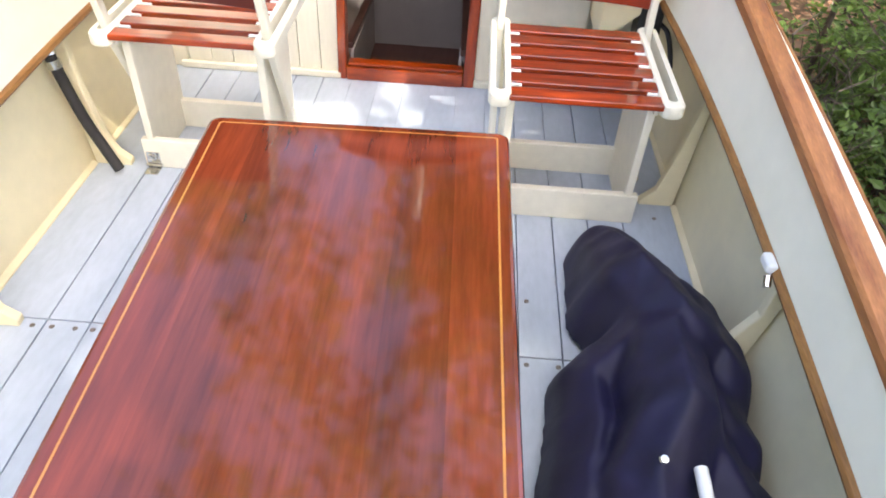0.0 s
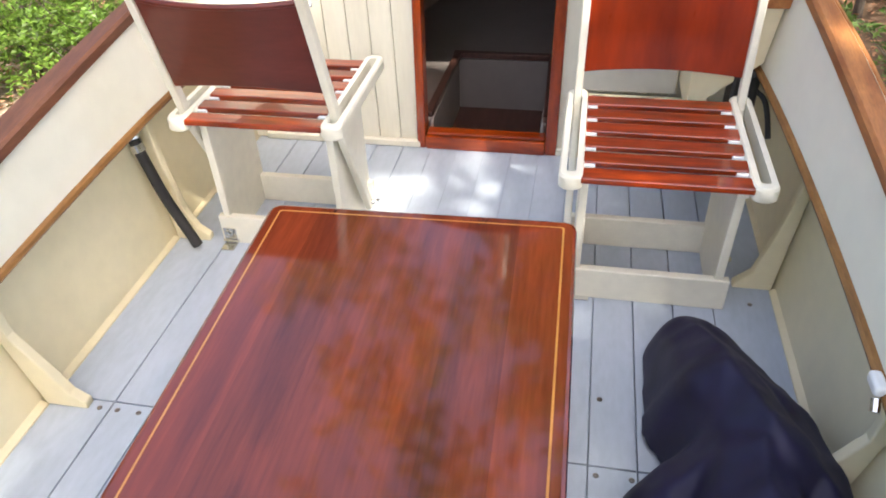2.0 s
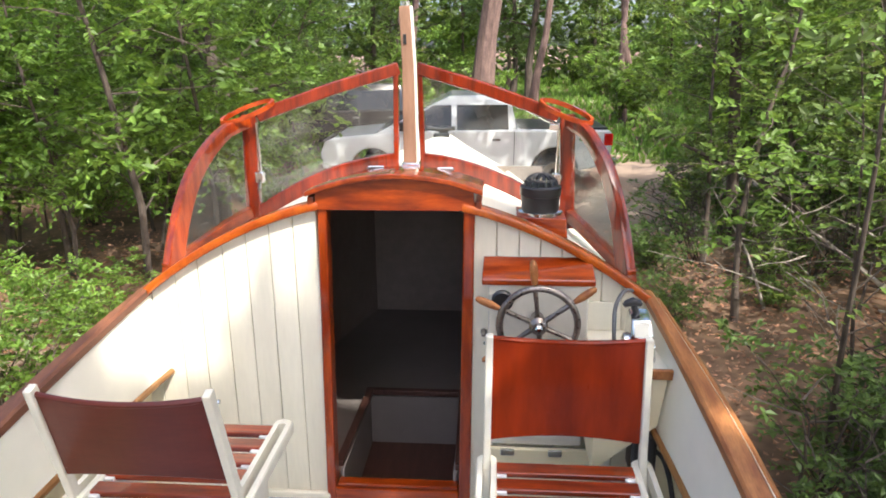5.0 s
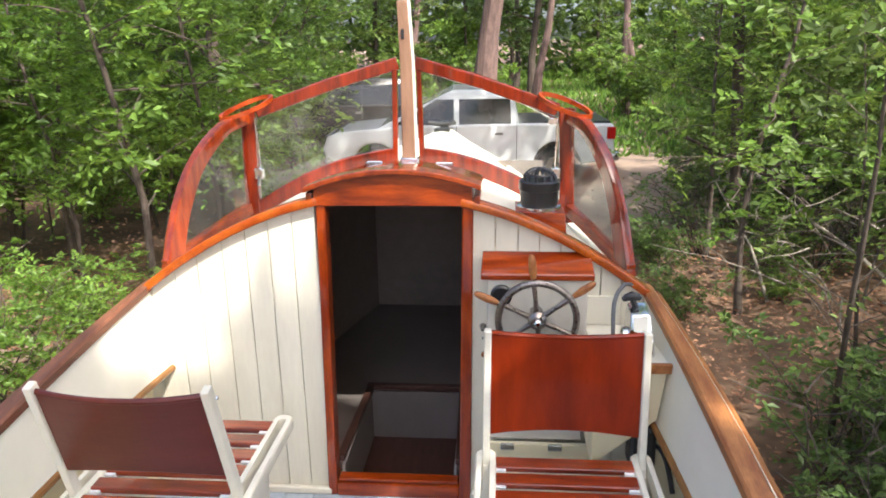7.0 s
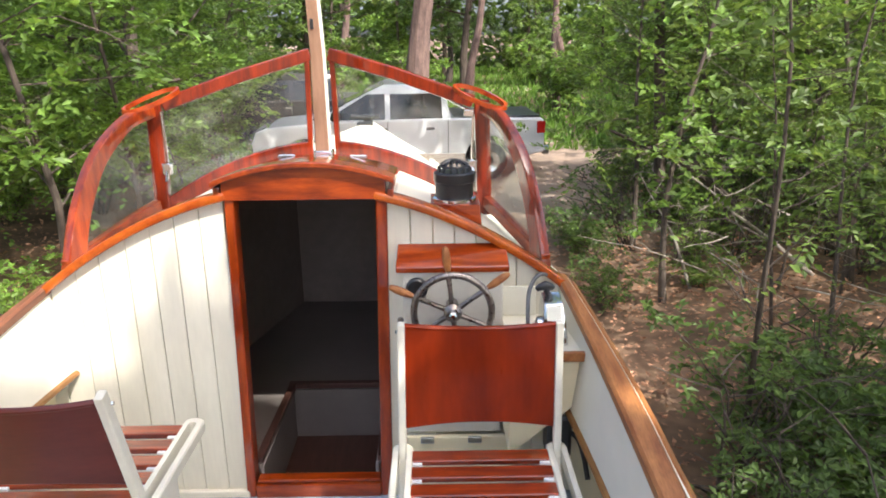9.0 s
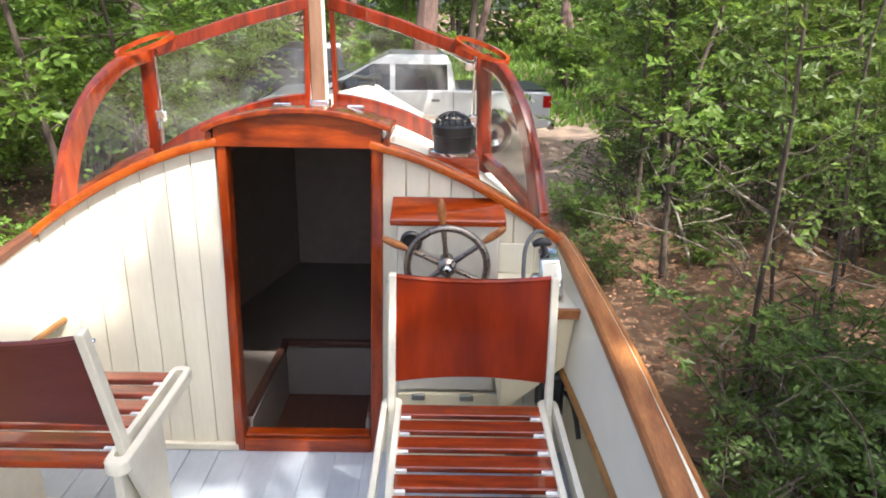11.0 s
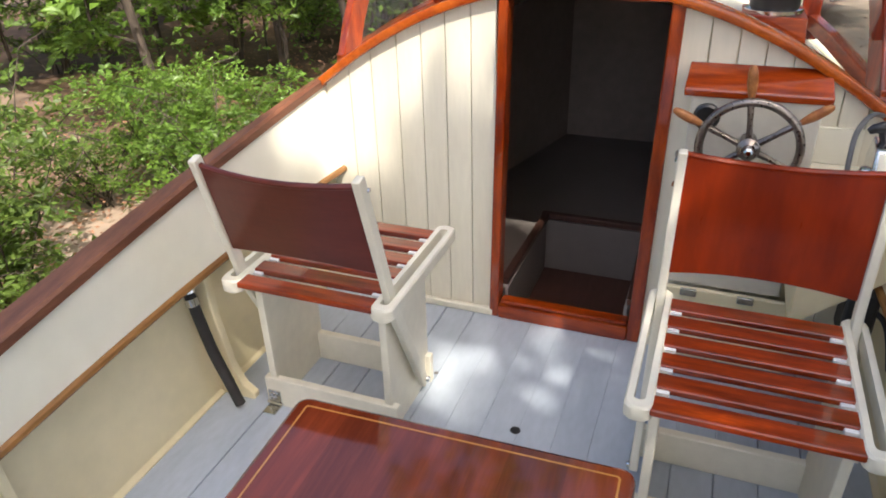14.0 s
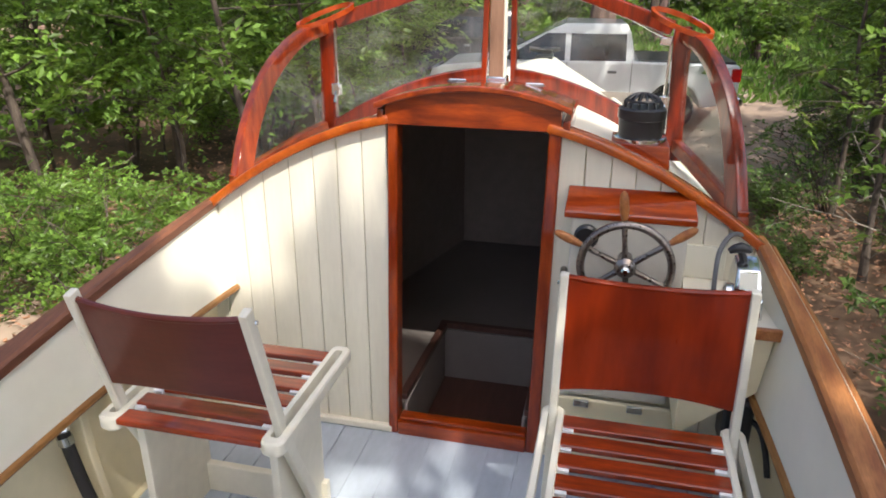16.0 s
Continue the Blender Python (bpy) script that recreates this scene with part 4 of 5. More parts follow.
def heap(x, y):
    """Height of the canvas: it falls from its ridges in hanging, pleated slopes."""
    best = 0.0
    for k, (p, q) in enumerate(RIDGES):
        dx, dy = q[0] - p[0], q[1] - p[1]
        t = min(max(((x - p[0]) * dx + (y - p[1]) * dy) / (dx * dx + dy * dy), 0), 1)
        ox, oy = x - p[0] - t * dx, y - p[1] - t * dy
        d = math.hypot(ox, oy)
        pleat = 0.05 * math.sin(5 * math.atan2(oy, ox) + k * 1.9 + 6 * t) * min(d / 0.08, 1)
        best = max(best, p[2] + t * (q[2] - p[2]) - (0.80 + pleat) * d - max(d - 0.075, 0) * 2.4)
    return best


b = bmesh.new()
NX, NY = 90, 210
grid = {}
for i in range(NX):
    for j in range(NY):
        x, y = 0.40 + 0.54 * i / (NX - 1), -2.28 + 1.46 * j / (NY - 1)
        wx = x + 0.010 * noise.noise((x * 5, y * 5, 3))
        wy = y + 0.010 * noise.noise((x * 5, y * 5, 9))
        h = heap(wx, wy)
        if h > 0.004:
            r1 = 1 - abs(noise.noise((x * 3.4 + y * 1.6, y * 2.2 - x * 1.2, 1.7)))
            r2 = 1 - abs(noise.noise((x * 13 - y * 3, y * 8 + x * 4, 5.1)))
            h = h * (0.93 + 0.07 * r1 ** 2) + 0.009 * (r2 ** 5) * min(h / 0.06, 1)
            grid[i, j] = b.verts.new((x + 0.006 * noise.noise((x * 9, y * 9, h * 20)), y, max(h, 0.006)))
for (i, j), v in grid.items():
    q = [grid.get(k) for k in ((i, j), (i + 1, j), (i + 1, j + 1), (i, j + 1))]
    if all(q):
        b.faces.new(q)
edge = [e for e in b.edges if len(e.link_faces) == 1]
ext = bmesh.ops.extrude_edge_only(b, edges=edge)
for v in ext["geom"]:
    if isinstance(v, bmesh.types.BMVert):
        v.co.z = 0.002
for _ in range(7):
    bmesh.ops.smooth_vert(b, verts=b.verts[:], factor=0.5, use_axis_x=True, use_axis_y=True, use_axis_z=True)
snaps = [max((v.co for v in b.verts if math.hypot(v.co.x - x, v.co.y - y) < 0.012), key=lambda c: c.z).copy() for x, y in ((0.664, -1.842),)]
part("canvas", b, NAVY, cover)
for x, y, z in snaps:
    part("snap", lathe([(0.001, 0), (0.010, 0), (0.008, 0.005), (0.001, 0.006)], (x, y, z), (0.1, -0.2, 0.95), 12), CHROME, cover, "bright metal snap fastener")
pole = thing("boat_hook", (0.75, -2.0, 0.2), "white pole lying over the canvas cover", "pole")
part("pole_shaft", tube([(0.735, -1.84, 0.24), (0.735, -2.5, 0.19)], 0.013, 10), PLASTIC_W, pole)

# hose over the port knee, small fittings
hose = thing("bilge_hose", (-0.88, -0.72, 0), "black hose clamped along the frame knee", "hose")
hp = spline([(-0.955, -0.755, 0.400), (-0.938, -0.757, 0.32), (-0.912, -0.757, 0.20), (-0.875, -0.757, 0.09), (-0.845, -0.762, 0.018)], 6)
part("hose_tube", tube(hp, 0.017, 10), RUBBER, hose)
part("hose_clamp", tube([hp[1], hp[3]], 0.021, 12), CHROME, hose, "metal hose clamp")
part("hose_fitting", tube([(-0.965, -0.745, 0.43), (-0.955, -0.755, 0.400)], 0.020), CHROME, hose)
clip = thing("moulding_fitting", (0.92, -1.43, 0.38), "white plastic fitting on the wooden moulding", "fitting")
part("clip_body", box(0.908, 0.932, -1.455, -1.405, 0.386, 0.412, 0.008, 3), PLASTIC_W, clip)
part("clip_foot", tube([(0.918, -1.45, 0.38), (0.915, -1.47, 0.365)], 0.009), CHROME, clip)
for x, y in ((-0.748, -0.702), (0.400, -0.781)):
    hsp = thing("hinged_catch", (x, y, 0), "small chrome hinged catch screwed to the seat base", "catch", "seat catches")
    part("plate_upright", box(x - 0.022, x + 0.022, y - 0.012, y - 0.008, 0.004, 0.060, 0.001), CHROME, hsp)
    part("plate_flat", box(x - 0.022, x + 0.022, y - 0.055, y - 0.012, 0.0005, 0.005, 0.001), CHROME, hsp)
    part("catch_pin", tube([(x - 0.026, y - 0.014, 0.012), (x + 0.026, y - 0.014, 0.012)], 0.006), CHROME, hsp)
    part("catch_ring", tube([(x + 0.012 * math.cos(a), y - 0.02, 0.045 + 0.012 * math.sin(a)) for a in [2 * math.pi * i / 12 for i in range(12)]], 0.003, 6, closed=True), CHROME, hsp)
screw = to_mesh("screw", lathe([(0.001, 0.0), (0.0075, 0.0), (0.0065, 0.0014), (0.001, 0.0012)], (0, 0, 0.0003), sides=8), IRON)
for x in (-0.80, -0.75, -0.69, -0.645, 0.455, 0.535, 0.64, 0.75):
    for y in (-1.425,):
        part("screw", screw, IRON, cockpit_floor).matrix_basis = pose(x, y, 0)
for x, y in ((0.877, -0.784), (0.463, -0.705), (0.506, -0.70), (0.558, -0.70), (0.612, -0.70), (0.66, -0.70), (0.72, -0.70), (-0.46, -0.23), (-0.33, -0.40), (0.46, -1.20), (0.58, -1.10)):
    part("screw", screw, IRON, cockpit_floor).matrix_basis = pose(x, y, 0)
drain = tagged(new("floor_drain", to_mesh("floor_drain", lathe([(0.001, 0.0), (0.016, 0.0), (0.015, 0.0015), (0.011, 0.002), (0.001, 0.0008)], (-0.009, -0.574, 0.0003), sides=16), BLACK)), "small dark finger hole in the floor hatch", "finger hole")

# ---------------------------------------------------------------- woods round the boat
RNG = np.random.default_rng(7)


def leaves_mesh(name, centres, size, material, flat=0.0, droop=0.0, long=1.6):
    """One mesh of pointed leaves, each folded along its rib."""
    n = len(centres)
    c = np.asarray(centres, float)
    d = RNG.normal(size=(n, 3))
    d[:, 2] = d[:, 2] * (1 - flat) - droop
    d /= np.linalg.norm(d, axis=1)[:, None]
    r = RNG.normal(size=(n, 3))
    if flat:
        r = np.cross(d, np.array([0, 0, 1.0]) + 0.5 * r)
    w = r - (r * d).sum(1)[:, None] * d
    w /= np.linalg.norm(w, axis=1)[:, None] + 1e-9
    up = np.cross(d, w)
    s = (size * RNG.uniform(0.6, 1.35, n))[:, None]
    verts = np.stack([c, c + d * s * 0.45 * long + w * s * 0.31 + up * s * 0.12, c + d * s * long, c + d * s * 0.45 * long - w * s * 0.31 + up * s * 0.12], 1).reshape(-1, 3)
    base = np.arange(n)[:, None] * 4
    tris = np.concatenate([base + [0, 1, 2], base + [0, 2, 3]], 1).reshape(-1, 3)
    me = bpy.data.meshes.new(name)
    me.from_pydata(verts.tolist(), [], tris.tolist())
    me.materials.append(material)
    return me


def sprays(name, nodes, weights, n_leaves, size, material, per=9, reach=0.32, tilt=0.40, long=1.5):
    """Leaves set in two rows along flat, slightly drooping twigs that spring from the branch nodes."""
    c, nt = np.asarray(nodes, float), max(n_leaves // per, 1)
    wgt = np.ones(len(c)) if weights is None else np.asarray(weights, float)
    at = c[RNG.choice(len(c), nt, p=wgt / wgt.sum())] + RNG.normal(size=(nt, 3)) * 0.05
    a, el = RNG.uniform(0, 6.283, nt), RNG.normal(0.06, 0.32, nt)
    t = np.stack([np.cos(a) * np.cos(el), np.sin(a) * np.cos(el), np.sin(el)], 1)
    up = np.array([0, 0, 1.0]) + RNG.normal(size=(nt, 3)) * tilt
    up -= (up * t).sum(1)[:, None] * t
    up /= np.linalg.norm(up, axis=1)[:, None] + 1e-9
    b = np.cross(up, t)
    f = np.linspace(0.12, 1.0, per)[None, :, None]
    ln = (reach * RNG.uniform(0.55, 1.35, nt))[:, None, None]
    p = at[:, None] + t[:, None] * f * ln - np.array([0, 0, 0.22]) * (f * f * ln)
    row = np.where(np.arange(per) % 2, 1.0, -1.0)[None, :, None]
    d = t[:, None] * 0.65 + b[:, None] * row * 0.75 + RNG.normal(size=p.shape) * 0.25
    d /= np.linalg.norm(d, axis=2)[..., None]
    n = up[:, None] + RNG.normal(size=p.shape) * 0.32
    p, d, n = (q.reshape(-1, 3) for q in (p, d, n))
    w = np.cross(n, d)
    w /= np.linalg.norm(w, axis=1)[:, None] + 1e-9
    n = np.cross(d, w)
    k = len(p)
    s = (size * RNG.uniform(0.6, 1.35, k))[:, None]
    verts = np.stack([p, p + d * s * 0.45 * long + w * s * 0.40 + n * s * 0.12, p + d * s * long - n * s * 0.10, p + d * s * 0.45 * long - w * s * 0.40 + n * s * 0.12], 1).reshape(-1, 3)
    base = np.arange(k)[:, None] * 4
    me = bpy.data.meshes.new(name)
    me.from_pydata(verts.tolist(), [], np.concatenate([base + [0, 1, 2], base + [0, 2, 3]], 1).reshape(-1, 3).tolist())
    me.materials.append(material)
    return me


def limb(p, d, length, r0, steps=5, wander=0.25):
    pts, q, dd = [Vector(p)], Vector(p), Vector(d).normalized()
    for _ in range(steps):
        dd = (dd + Vector(RNG.normal(size=3) * wander * 0.5)).normalized()
        q = q + dd * length / steps
        pts.append(q.copy())
    return pts, [r0 * (1 - 0.8 * i / steps) for i in range(steps + 1)]


def tree_kind(height, trunk_r, crown_lo, spread, n_limbs, n_leaves, leaf, leaf_m, bark_m, lean=0.06, clump=0.38):
    """Trunk and limb mesh, crown mesh of leaves in clumps round the limbs."""
    wood = bmesh.new()
    tp, tr = limb((0, 0, -0.05), (RNG.normal() * lean, RNG.normal() * lean, 1), height, trunk_r, 8, 0.12)
    tr[0] *= 1.35
    tube(tp, tr, 9, bm=wood)
    nodes = []
    for i in range(n_limbs):
        f = crown_lo + (0.98 - crown_lo) * (i + 0.5) / n_limbs
        k = min(int(f * 8), 7)
        p = tp[k].lerp(tp[k + 1], f * 8 - k)
        a = RNG.uniform(0, 6.283)
        ln = spread * (1.15 - 0.6 * abs(2 * f - 1.1)) * RNG.uniform(0.6, 1.1)
        lp, lr = limb(p, (math.cos(a), math.sin(a), RNG.uniform(0.0, 0.7)), ln, trunk_r * 0.32 * (1.2 - f), 5, 0.4)
        tube(lp, lr, 5, bm=wood)
        for j in range(1, 6):
            nodes.append((lp[j], 0.6 + 0.15 * j))
            if j >= 2:
                a2 = RNG.uniform(0, 6.283)
                sp, sr = limb(lp[j], (math.cos(a2), math.sin(a2), RNG.uniform(-0.3, 0.6)), ln * 0.4, lr[j] * 0.6, 2, 0.4)
                tube(sp, sr, 3, bm=wood)
                nodes += [(sp[1], 1.0), (sp[2], 1.1)]
    return to_mesh("trunk", wood, bark_m), sprays("crown", [q[0] for q in nodes], [q[1] for q in nodes], n_leaves, leaf, leaf_m, reach=clump * 1.35)


def shrub_kind(height, spread, n_stems, n_leaves, leaf, leaf_m):
    wood = bmesh.new()
    nodes = []
    for i in range(n_stems):
        a = RNG.uniform(0, 6.283)
        lp, lr = limb((RNG.normal() * 0.08, RNG.normal() * 0.08, -0.03), (math.cos(a) * spread / height * 0.7, math.sin(a) * spread / height * 0.7, 1), height * RNG.uniform(0.6, 1.05), 0.014, 6, 0.3)
        tube(lp, lr, 4, bm=wood)
        for j in range(2, 7):
            nodes.append(lp[j])
            a2 = RNG.uniform(0, 6.283)
            sp, sr = limb(lp[j], (math.cos(a2), math.sin(a2), 0.4), spread * 0.45, 0.007, 2, 0.4)
            tube(sp, sr, 3, bm=wood)
            nodes += [sp[1], sp[2], sp[1].lerp(sp[2], 0.5)]
    return to_mesh("stems", wood, BARK), sprays("foliage", nodes, None, n_leaves, leaf, leaf_m, reach=0.24)


def plant(kind_name, meshes, at, turn, size, label, category, group):
    r = thing(kind_name, (0, 0, 0), label, category, group)
    a = new("trunk", meshes[0])
    c = new("crown", meshes[1])
    a.parent = c.parent = r
    r.matrix_basis = pose(*at, 0, 0, turn) @ Matrix.Diagonal((size, size, size, 1))
    return r


# ground: one sheet with gentle swells, out to the horizon
b = bmesh.new()
steps = sorted({-600, -250, -120, -70, -45, *range(-32, 33, 2), 45, 70, 120, 250, 600})
vv = [[b.verts.new((x, y + 8, GROUND + (0.10 * noise.noise((x * 0.16, y * 0.16, 0)) + 0.04 * noise.noise((x * 0.5, y * 0.5, 2)) if max(abs(x), abs(y)) < 40 and math.hypot(x, y + 8) > 4 else -0.0))) for y in steps] for x in steps]
for i in range(len(steps) - 1):
    for j in range(len(steps) - 1):
        b.faces.new((vv[i][j], vv[i + 1][j], vv[i + 1][j + 1], vv[i][j + 1]))
solo("ground", b, ground_mat(), "brown leaf-strewn sandy forest floor", "ground", kind="structure")

TREES = [tree_kind(9.0, 0.10, 0.16, 2.4, 28, 6200, 0.084, LEAF_A, BARK, clump=0.30),
         tree_kind(10.5, 0.13, 0.20, 2.9, 30, 6800, 0.090, LEAF_C, BARK, clump=0.34),
         tree_kind(6.5, 0.055, 0.14, 1.7, 24, 5200, 0.076, LEAF_B, BARK, clump=0.26),
         tree_kind(7.5, 0.07, 0.12, 2.1, 26, 5600, 0.082, LEAF_A, BARK, clump=0.28)]
FAR_TREES = [tree_kind(10.0, 0.14, 0.15, 3.0, 20, 3300, 0.17, LEAF_A, BARK, clump=0.5),
             tree_kind(12.0, 0.17, 0.20, 3.4, 20, 3700, 0.18, LEAF_C, BARK, clump=0.55),
             tree_kind(8.0, 0.09, 0.10, 2.3, 18, 3000, 0.15, LEAF_B, BARK, clump=0.45)]
HIGH = tree_kind(11.5, 0.10, 0.62, 3.4, 26, 9000, 0.115, LEAF_A, BARK, lean=0.03, clump=0.42)
PINE = tree_kind(16.0, 0.24, 0.62, 3.0, 14, 4600, 0.20, LEAF_C, PINE_BARK, lean=0.015, clump=0.5)
SAPLING = tree_kind(3.8, 0.024, 0.22, 1.15, 20, 2400, 0.060, LEAF_B, BARK, clump=0.2)
SAPLINGS = [SAPLING, tree_kind(4.6, 0.032, 0.26, 1.4, 22, 2800, 0.064, LEAF_C, BARK, clump=0.22), tree_kind(3.2, 0.02, 0.18, 1.0, 18, 2200, 0.056, LEAF_A, BARK, clump=0.18)]
BARE_FOOT = [tree_kind(4.4, 0.036, 0.30, 1.5, 20, 2600, 0.062, LEAF_B, BARK, lean=0.12, clump=0.24), tree_kind(3.6, 0.028, 0.32, 1.3, 18, 2200, 0.058, LEAF_B, BARK, lean=0.15, clump=0.22),
             tree_kind(5.2, 0.045, 0.28, 1.7, 22, 2800, 0.066, LEAF_A, BARK, lean=0.10, clump=0.26)]
PORT_UNDER = [tree_kind(4.2, 0.034, 0.20, 1.5, 24, 3600, 0.058, LEAF_B, BARK, lean=0.10, clump=0.24), tree_kind(3.4, 0.026, 0.22, 1.3, 22, 3200, 0.056, LEAF_B, BARK, lean=0.12, clump=0.22),
              tree_kind(4.8, 0.040, 0.22, 1.6, 24, 3600, 0.060, LEAF_B, BARK, lean=0.10, clump=0.26)]
THIN = tree_kind(4.2, 0.026, 0.30, 1.2, 14, 900, 0.048, LEAF_A, BARK, clump=0.2)
SHRUBS = [shrub_kind(1.7, 1.0, 11, 4200, 0.043, LEAF_B), shrub_kind(1.3, 0.9, 9, 2200, 0.050, LEAF_A), shrub_kind(2.3, 1.2, 10, 2700, 0.056, LEAF_A), shrub_kind(1.5, 1.0, 9, 2400, 0.052, LEAF_C)]
FAR_SHRUBS = [shrub_kind(2.6, 1.6, 8, 1500, 0.11, LEAF_A), shrub_kind(2.2, 1.5, 8, 1400, 0.11, LEAF_B)]
TWIGS = shrub_kind(1.1, 0.8, 9, 420, 0.036, LEAF_C)


def scatter(n, box4, gap, avoid, seed):
    g = np.random.default_rng(seed)
    out = []
    for _ in range(n * 30):
        x, y = g.uniform(box4[0], box4[1]), g.uniform(box4[2], box4[3])
        if avoid(x, y) or any((x - a) ** 2 + (y - c) ** 2 < gap * gap for a, c in out):
            continue
        out.append((x, y))
        if len(out) == n:
            break
    return out


def clear(x, y):
    """The boat's berth, the open track ahead with the pickups, and its far end."""
    if abs(x) < 2.3 and -5 < y < 4.5:
        return True
    return (-2.8 - 0.10 * y < x < 3.0 + 0.12 * y) and 2 < y < 27


def clear_low(x, y):
    if abs(x) < 2.25 and -5.2 < y < 4.2:
        return True
    return (-1.9 - 0.13 * y < x < 1.5 + 0.17 * y) and 2.5 < y < 27


n = 0
for x, y in scatter(27, (-16, 18, -6, 26), 2.2, lambda x, y: clear(x, y) or math.hypot(x, y) < 4.6 or (0.5 < x < 8.5 and y < 11) or (x > 0.5 and y < 4), 11):
    k = n % 4
    plant("tree", TREES[k], (x, y, GROUND - 0.04), 73 * n, 0.85 + 0.3 * ((n * 37) % 10) / 10, ("leafy green broadleaf tree at the wood's edge", "tall dark green broadleaf tree in the wood", "slender light green tree in the wood", "bushy mid-green tree with low branches")[k], "tree", "wood trees")
    n += 1
for x, y in scatter(46, (-30, 32, 26, 54), 2.6, lambda x, y: abs(x - 2) < 3.5 and y < 33, 5):
    k = n % 3
    plant("tree", FAR_TREES[k], (x, y, GROUND - 0.04), 73 * n, 1.0 + 0.35 * ((n * 37) % 10) / 10, "leafy green tree beyond the clearing", "tree", "far wood trees")
    n += 1
for x, y, q in ((-0.28, 22.5, 1.55), (1.9, 30, 0.8), (-3.6, 29, 0.8), (4.9, 24, 0.6), (6.8, 33, 0.8), (-9.5, 14, 0.7), (11, 20, 0.8), (9.5, 9.5, 0.6)):
    plant("tree", PINE, (x, y, GROUND - 0.04), 51 * n, q, "tall straight pine with a pinkish grey trunk", "tree", "pines")
    n += 1
# tall trees whose high crowns lean over the boat's way ahead
for k, (x, y, q) in enumerate(((-6.2, 6.5, 1.05), (-6.5, 12, 1.3), (8.0, 13, 1.3))):
    plant("tree", TREES[(2, 1, 0)[k % 3]], (x, y, GROUND - 0.04), 30 + 77 * k, q, "tall leafy tree leaning over the clearing", "tree", "tall trees")
# unseen high-crowned trees, added to keep the undergrowth in broken shade
for k, (x, y, q) in enumerate(((8.1, -4.6, 0.9), (12.6, 3.2, 1.05))):
    plant("tree", HIGH, (x, y, GROUND - 0.04), 40 + 130 * k, q, "unseen tall tree with a high leafy crown, added for shade", "tree", "high-crowned trees")
# unseen shade tree off the starboard quarter; high crown shaped to dapple the cockpit
RNG = np.random.default_rng(23)
shade = thing("shade_tree", (5.0, -7.6, GROUND), "unseen tall shade tree, its crown gaps cut to dapple the cockpit", "tree")
wood = bmesh.new()
tp, tr = limb((5.0, -7.6, GROUND - 0.05), (-0.12, 0.08, 1), 10.0, 0.20, 8, 0.08)
tube(tp, tr, 10, bm=wood)
for i in range(12):
    lp, lr = limb(tp[4 + i % 5], (-0.9 + 0.8 * RNG.uniform(), -0.5 + 1.3 * RNG.uniform(), 0.12), 4.2, 0.06, 6, 0.3)
    tube(lp, lr, 6, bm=wood)
part("trunk", wood, BARK, shade)
m = 30000
pc = np.stack([RNG.uniform(-2.2, 2.6, m), RNG.uniform(-4.6, 1.6, m)], 1)
hgt = RNG.uniform(5.0, 8.6, m)
sx, sy, sz = SUN_DIR
keep = []
for (x, y), h in zip(pc, hgt):
    gap = noise.noise((x * 1.7, y * 1.7, 4.2)) + 0.55 * noise.noise((x * 4.5, y * 4.5, 8.8))
    if y > 1.15:
        continue                                   # the crown ends here: the foredeck lies in the sun
    if abs((x - 0.2) / 2.4) ** 2.5 + abs((y + 1.6) / 3.1) ** 2.5 > 1.0 + 0.9 * gap:
        continue                                   # ragged, rounded rim of the crown
    # gaps follow the sun rays to chosen patches on bulkhead, floor and chairs
    line = -0.78 - 0.417 * (0.62 - y) + 0.07 * gap
    lit = (-1.5 < x < line and 0.05 < y < 0.86) or ((x + 0.33) / 0.13) ** 2 + ((y + 0.36) / 0.26) ** 2 < 1 or y > 0.95 + 0.3 * gap
    lit = lit or any(((x - cx) / rx) ** 2 + ((y - cy) / ry) ** 2 < 1 for cx, cy, rx, ry in ((0.06, 0.03, 0.09, 0.12), (0.45, -0.06, 0.10, 0.09), (0.28, -0.61, 0.14, 0.05), (0.50, 0.62, 0.2, 0.05), (-0.52, 0.70, 0.36, 0.20)))
    half_lit = ((x + 0.05) / 0.36) ** 2 + ((y + 0.24) / 0.24) ** 2 < 1
    half_lit = half_lit or (line <= x < line + 0.08 and 0.1 < y < 0.7 and gap > -0.1)
    if half_lit and RNG.uniform() < 0.60:
        continue
    fine_gap = noise.noise((x * 5.5, y * 5.5, 2.2)) + 0.4 * noise.noise((x * 12, y * 12, 6.6))
    shut = -0.60 < x < 0.30 and 0.08 < y < 0.75       # no gap over the companionway
    if lit or (False if shut else gap > 0.30 if -0.35 < y < 0.08 and x > -0.45 else fine_gap > (0.22 if x < -0.80 and y < -0.5 else 0.30 if x < -0.75 else 0.42)):
        continue
    if h < 6.3 and RNG.uniform() < 0.3:
        continue
    keep.append((x + sx / sz * h, y + sy / sz * h, h))
# more unseen leaves, added to shade the ground to starboard
for x, y, h in zip(RNG.uniform(2.6, 6.4, 9000), RNG.uniform(-2.8, 1.0, 9000), RNG.uniform(5.0, 8.6, 9000)):
    if noise.noise((x * 1.5, y * 1.5, 4.2)) + 0.5 * noise.noise((x * 4, y * 4, 1.8)) < 0.16:
        keep.append((x + sx / sz * h, y + sy / sz * h, h))
part("crown", leaves_mesh("crown", keep, 0.12, LEAF_A, flat=0.5), None, shade)
# crown lies out of view, added to shade the pickup and pattern table reflections
lean = thing("shade_tree", (3.75, 7.8, GROUND), "tall tree with an unseen high crown added to shade the clearing", "tree")
wood = bmesh.new()
